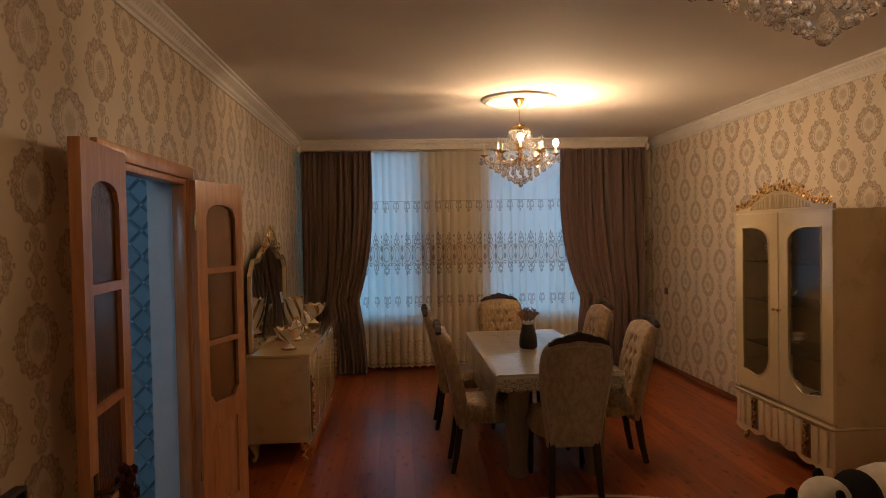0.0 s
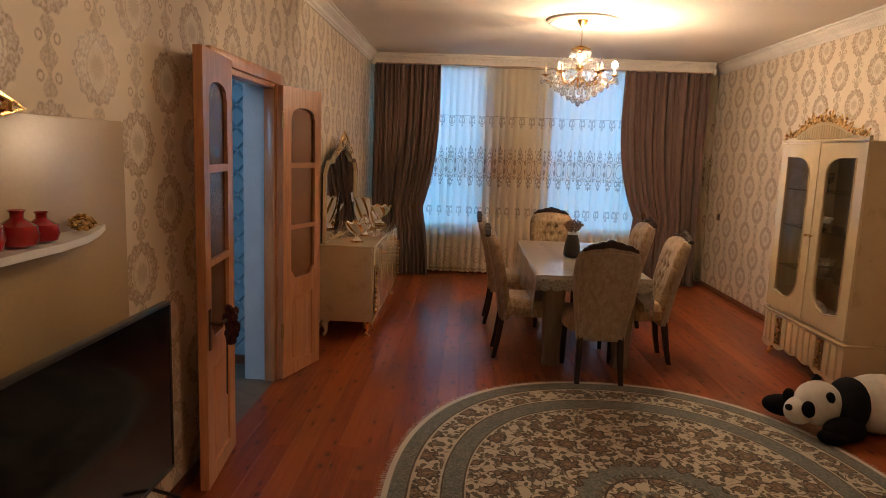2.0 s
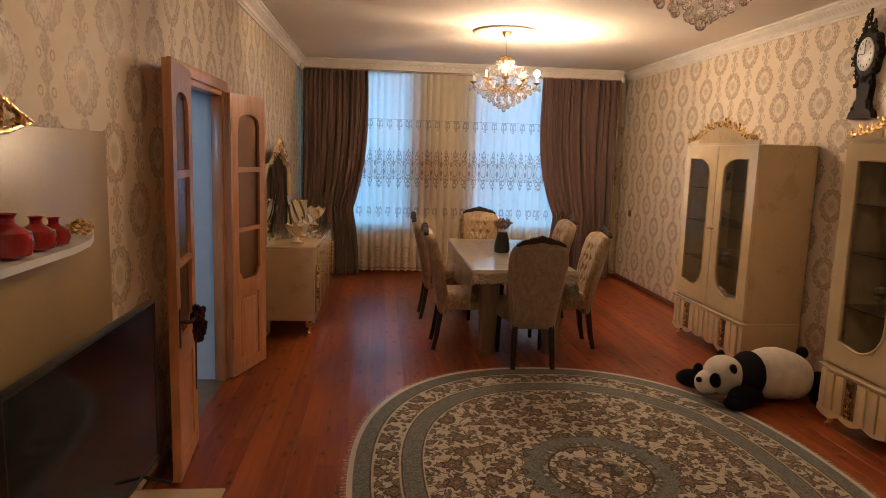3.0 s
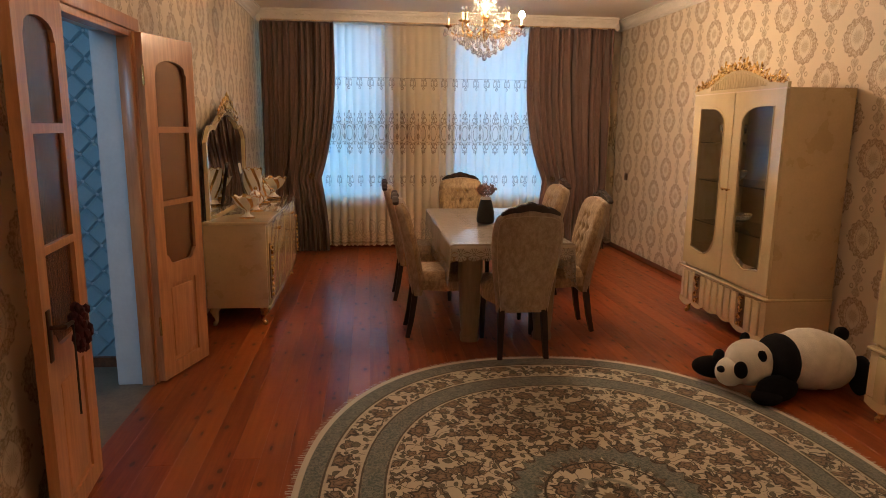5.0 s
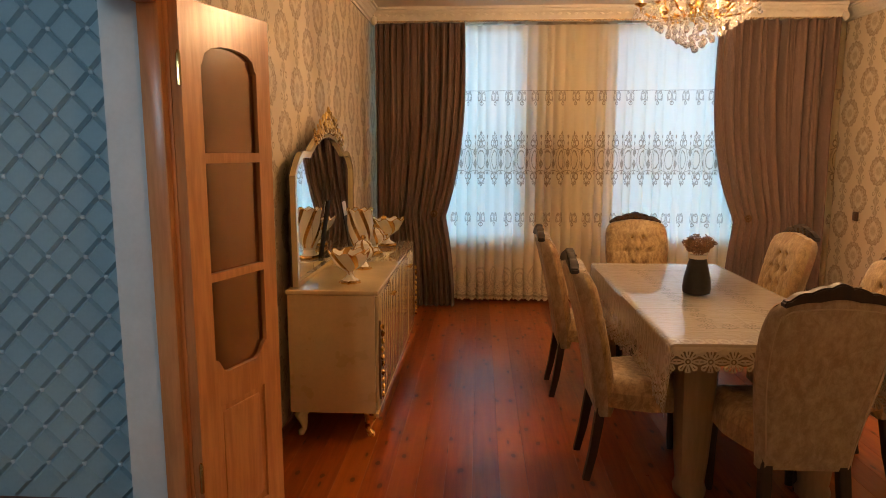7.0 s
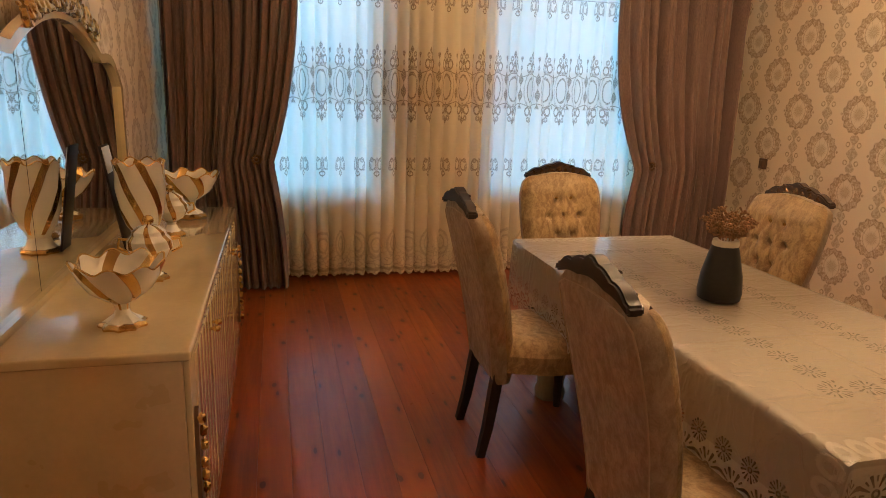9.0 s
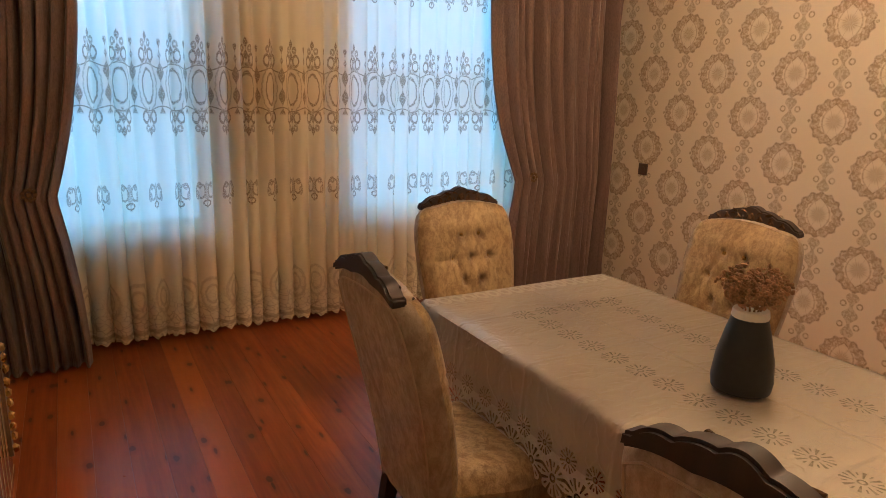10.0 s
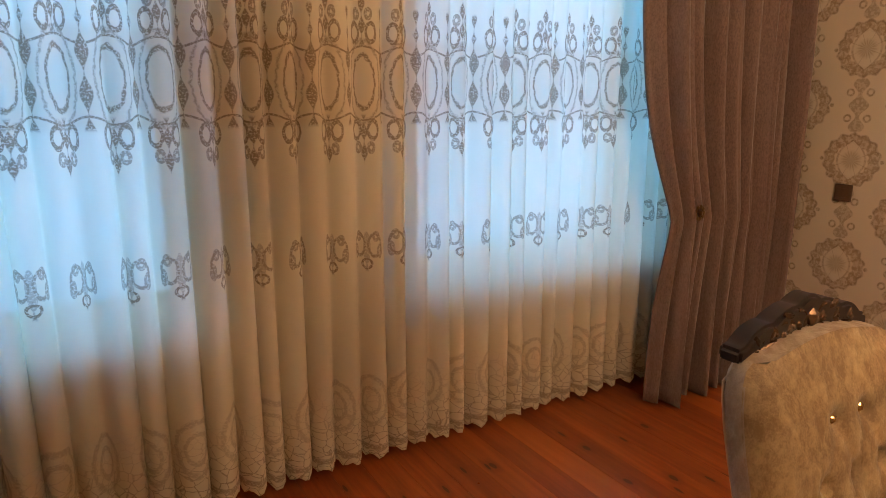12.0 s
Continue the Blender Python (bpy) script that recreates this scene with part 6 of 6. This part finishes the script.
for x in (-0.36, 0.36):
    part("foot", tube(bmesh.new(), [(x, -0.11, 0.006), (x, 0.0, 0.033), (x, 0.13, 0.006)], 0.007, 6), BLACKPLASTIC, tv)
for k, (y, s) in enumerate(((1.13, 0.90), (1.28, 0.74), (1.38, 0.64))):
    jar = thing("red_vase", "round deep red glass vase on the shelf", "vase", pose(XL + 0.115, y, 1.3325), "red vases on the shelf")
    part("body", lathe(bmesh.new(), [(r * s, z * s) for r, z in ((0.040, 0.0), (0.062, 0.012), (0.072, 0.045), (0.066, 0.080), (0.032, 0.100), (0.022, 0.108), (0.022, 0.125), (0.032, 0.135), (0.028, 0.135), (0.016, 0.110), (0.0, 0.10))], 26), REDGLASS, jar)
cone = thing("gold_ornament", "small gilded pine cone at the shelf's end", "ornament", pose(XL + 0.085, 1.62, 1.3325))
bm = bmesh.new()
rng = random.Random(6)
for i in range(40):
    a, z = i * 2.4, 0.008 + i * 0.0012
    r = 0.035 * math.sin(math.pi * min(1, (i + 6) / 46))
    blob(bm, (r * math.cos(a), r * math.sin(a), z), (0.011, 0.008, 0.006), 1)
part("cone", bm, GOLD, cone)

# ---- plush toy: one mesh, three colours ----
bm = bmesh.new()


def fur(centre, radii, slot, sub=3, m=None):
    n0 = len(bm.faces)
    blob(bm, centre, radii, sub, m)
    bm.faces.ensure_lookup_table()
    for f in bm.faces[n0:]:
        f.material_index = slot


fur((0.50, 0.02, 0.200), (0.285, 0.215, 0.200), 0)                                             # body
fur((0.62, 0.02, 0.185), (0.205, 0.205, 0.185), 0)
fur((0.255, -0.02, 0.185), (0.120, 0.225, 0.190), 1, 3, Matrix.Rotation(radians(14), 4, "Y"))  # shoulders
fur((0.055, -0.03, 0.190), (0.165, 0.160, 0.150), 0)                                            # head
fur((-0.075, -0.045, 0.135), (0.110, 0.108, 0.092), 0, 3, Matrix.Rotation(radians(-24), 4, "Y"))   # muzzle
fur((-0.165, -0.080, 0.160), (0.028, 0.032, 0.022), 1, 2)                                       # nose
fur((-0.060, -0.150, 0.180), (0.048, 0.030, 0.058), 1, 3, Matrix.Rotation(radians(-20), 4, "Y"))  # eye patches
fur((-0.115, 0.070, 0.190), (0.045, 0.035, 0.055), 1, 2)
fur((0.075, -0.150, 0.262), (0.036, 0.030, 0.048), 1, 2)                                        # ears
fur((0.085, 0.110, 0.300), (0.036, 0.030, 0.048), 1, 2)
fur((0.165, -0.215, 0.085), (0.165, 0.085, 0.085), 1, 3, Matrix.Rotation(radians(16), 4, "Z"))  # fore paws
fur((0.070, -0.270, 0.050), (0.105, 0.070, 0.050), 1, 3)
fur((-0.125, 0.125, 0.100), (0.150, 0.075, 0.075), 1, 3, Matrix.Rotation(radians(-14), 4, "Z"))
fur((0.815, -0.10, 0.130), (0.060, 0.095, 0.130), 1)                                            # hind feet
fur((0.815, 0.14, 0.140), (0.060, 0.095, 0.140), 1)
fur((0.735, 0.03, 0.365), (0.052, 0.042, 0.050), 1, 2)                                          # tail
toy = part("plush_toy", bm, [PLUSHWHITE, PLUSHBLACK], None, angle=180)
tagged(toy, "black and white plush panda toy lying on the floor", "toy")
toy.matrix_basis = pose(2.32, 3.60, 0.0, 0, 0, -6) @ Matrix.Diagonal((0.83, 0.90, 0.92, 1))

# ---- wall clock and socket ----
clock = thing("wall_clock", "ornate black carved wall clock with a white dial", "clock", pose(XR - 0.0005, 3.70, 0, 0, 0, -90))
bm = bmesh.new()
prism(bm, [(0.115 * math.cos(a) * (1 + 0.06 * math.cos(8 * a)), 2.42 + 0.165 * math.sin(a) * (1 + 0.06 * math.cos(8 * a))) for a in [6.283 * k / 48 for k in range(48)]], -0.05)
prism(bm, [(-0.05, 2.10), (0.05, 2.10), (0.065, 2.20), (0.045, 2.30), (-0.045, 2.30), (-0.065, 2.20)], -0.045)
prism(bm, [(-0.12, 1.985), (0.12, 1.985), (0.10, 2.03), (0.06, 2.06), (0.05, 2.11), (-0.05, 2.11), (-0.06, 2.06), (-0.10, 2.03)], -0.055)
part("case", bm, CLOCKBLACK, clock)
bm = bmesh.new()
rng = random.Random(50)
for i in range(18):
    a = 6.283 * i / 18
    scroll(bm, 0.118 * math.cos(a), 2.42 + 0.168 * math.sin(a), 0.026, a, 1 if i % 2 else -1, -0.045, 0.008)
for x, z in ((0, 2.63), (-0.05, 2.60), (0.05, 2.60), (-0.08, 2.22), (0.08, 2.22), (-0.08, 2.06), (0.08, 2.06), (0.0, 2.67)):
    scroll(bm, x, z, 0.030, 1.5, 1 if x >= 0 else -1, -0.045, 0.009)
    leaf_tip(bm, x, z, 0.06, 1.57 + x * 4, -0.04)
part("carving", bm, CLOCKBLACK, clock, "black carved scrolls")
bm = lathe(bmesh.new(), [(0.078, 0.0), (0.078, 0.006), (0.074, 0.009), (0.0, 0.009)], 40)
for v in bm.verts:
    v.co = Vector((v.co.x, -0.050 - v.co.z, 2.42 + v.co.y * 1.45))
part("dial", bm, CLOCKFACE, clock, "white oval dial")
bm = bmesh.new()
for i in range(12):
    a = 6.283 * i / 12
    c = Vector((0.058 * math.sin(a), -0.0605, 2.42 + 0.086 * math.cos(a)))
    box(bm, c - Vector((0.003, 0.001, 0.008)), c + Vector((0.003, 0.001, 0.008)))
tagged(part("hour_marks", bm, BLACKPLASTIC, clock), kind="stuff")
part("hand", box(bmesh.new(), (-0.002, -0.064, 2.42), (0.002, -0.062, 2.49)), BLACKPLASTIC, clock)
part("hand", box(bmesh.new(), (-0.045, -0.067, 2.418), (0.0, -0.065, 2.423)), BLACKPLASTIC, clock)
sk = thing("wall_socket", "small brown wall switch near the drape", "switch", pose(XR - 0.0005, 7.93, 0.94, 0, 0, -90))
part("plate", box(bmesh.new(), (-0.041, -0.012, -0.041), (0.041, 0, 0.041), 0.004), SOCKETBROWN, sk)
part("rocker", box(bmesh.new(), (-0.022, -0.016, -0.022), (0.022, -0.012, 0.022), 0.002), SOCKETBROWN, sk)

# ---- floor boards ----
BW = 0.128
bm = box(bmesh.new(), (-BW / 2 + 0.0003, 0.0, -0.022), (BW / 2 - 0.0003, 1.0, 0.0), 0.0006, 1)
proto = mesh_of("board", bm, FLOORWOOD)
rng = random.Random(4)
x = XL + 0.0
while x < XR - 0.02:
    w = min(BW, XR - x)
    cuts = [YF, rng.uniform(0.4, 3.2), YB]
    for a, b in zip(cuts, cuts[1:]):
        ob = new("board", proto)
        ob.parent = floor
        ob.location = (x + w / 2, a + 0.0007, rng.uniform(-0.0008, 0.0))
        ob.scale = (w / BW, b - a - 0.0014, 1)
    x += BW

# ---- padded diamonds of the hall wall ----
DW, DH, TH = 0.156, 0.160, 0.017
bm = bmesh.new()
rim = [bm.verts.new(p) for p in ((-DW / 2 + 0.0008, 0, 0), (0, 0, -DH / 2 + 0.0008), (DW / 2 - 0.0008, 0, 0), (0, 0, DH / 2 - 0.0008))]
mid = [bm.verts.new((v.co.x * 0.80, -TH, v.co.z * 0.80)) for v in rim]
for i in range(4):
    j = (i + 1) % 4
    bm.faces.new((rim[i], rim[j], mid[j], mid[i]))
bm.faces.new(mid)
bmesh.ops.recalc_face_normals(bm, faces=bm.faces)
dia = mesh_of("diamond", bm, HALLBLUE, 20)
bm = bmesh.new()
blob(bm, (0, 0, 0), (0.012, 0.010, 0.012), 1)
stud = mesh_of("stud", bm, HALLWHITE, 60)
for j in range(28):
    for i in range(9):
        cx = -1.362 - DW / 2 - i * DW - (DW / 2 if j % 2 else 0.0)
        cz = 0.06 + DH / 2 + j * DH / 2
        if cx - DW / 2 < -2.75 or cz > 2.36:
            continue
        ob = new("diamond", dia)
        ob.parent, ob.location = quilt, (cx, HY1 - 0.001, cz)
        ob = new("stud", stud)
        ob.parent, ob.location = quilt, (cx, HY1 - 0.004, cz + DH / 2)
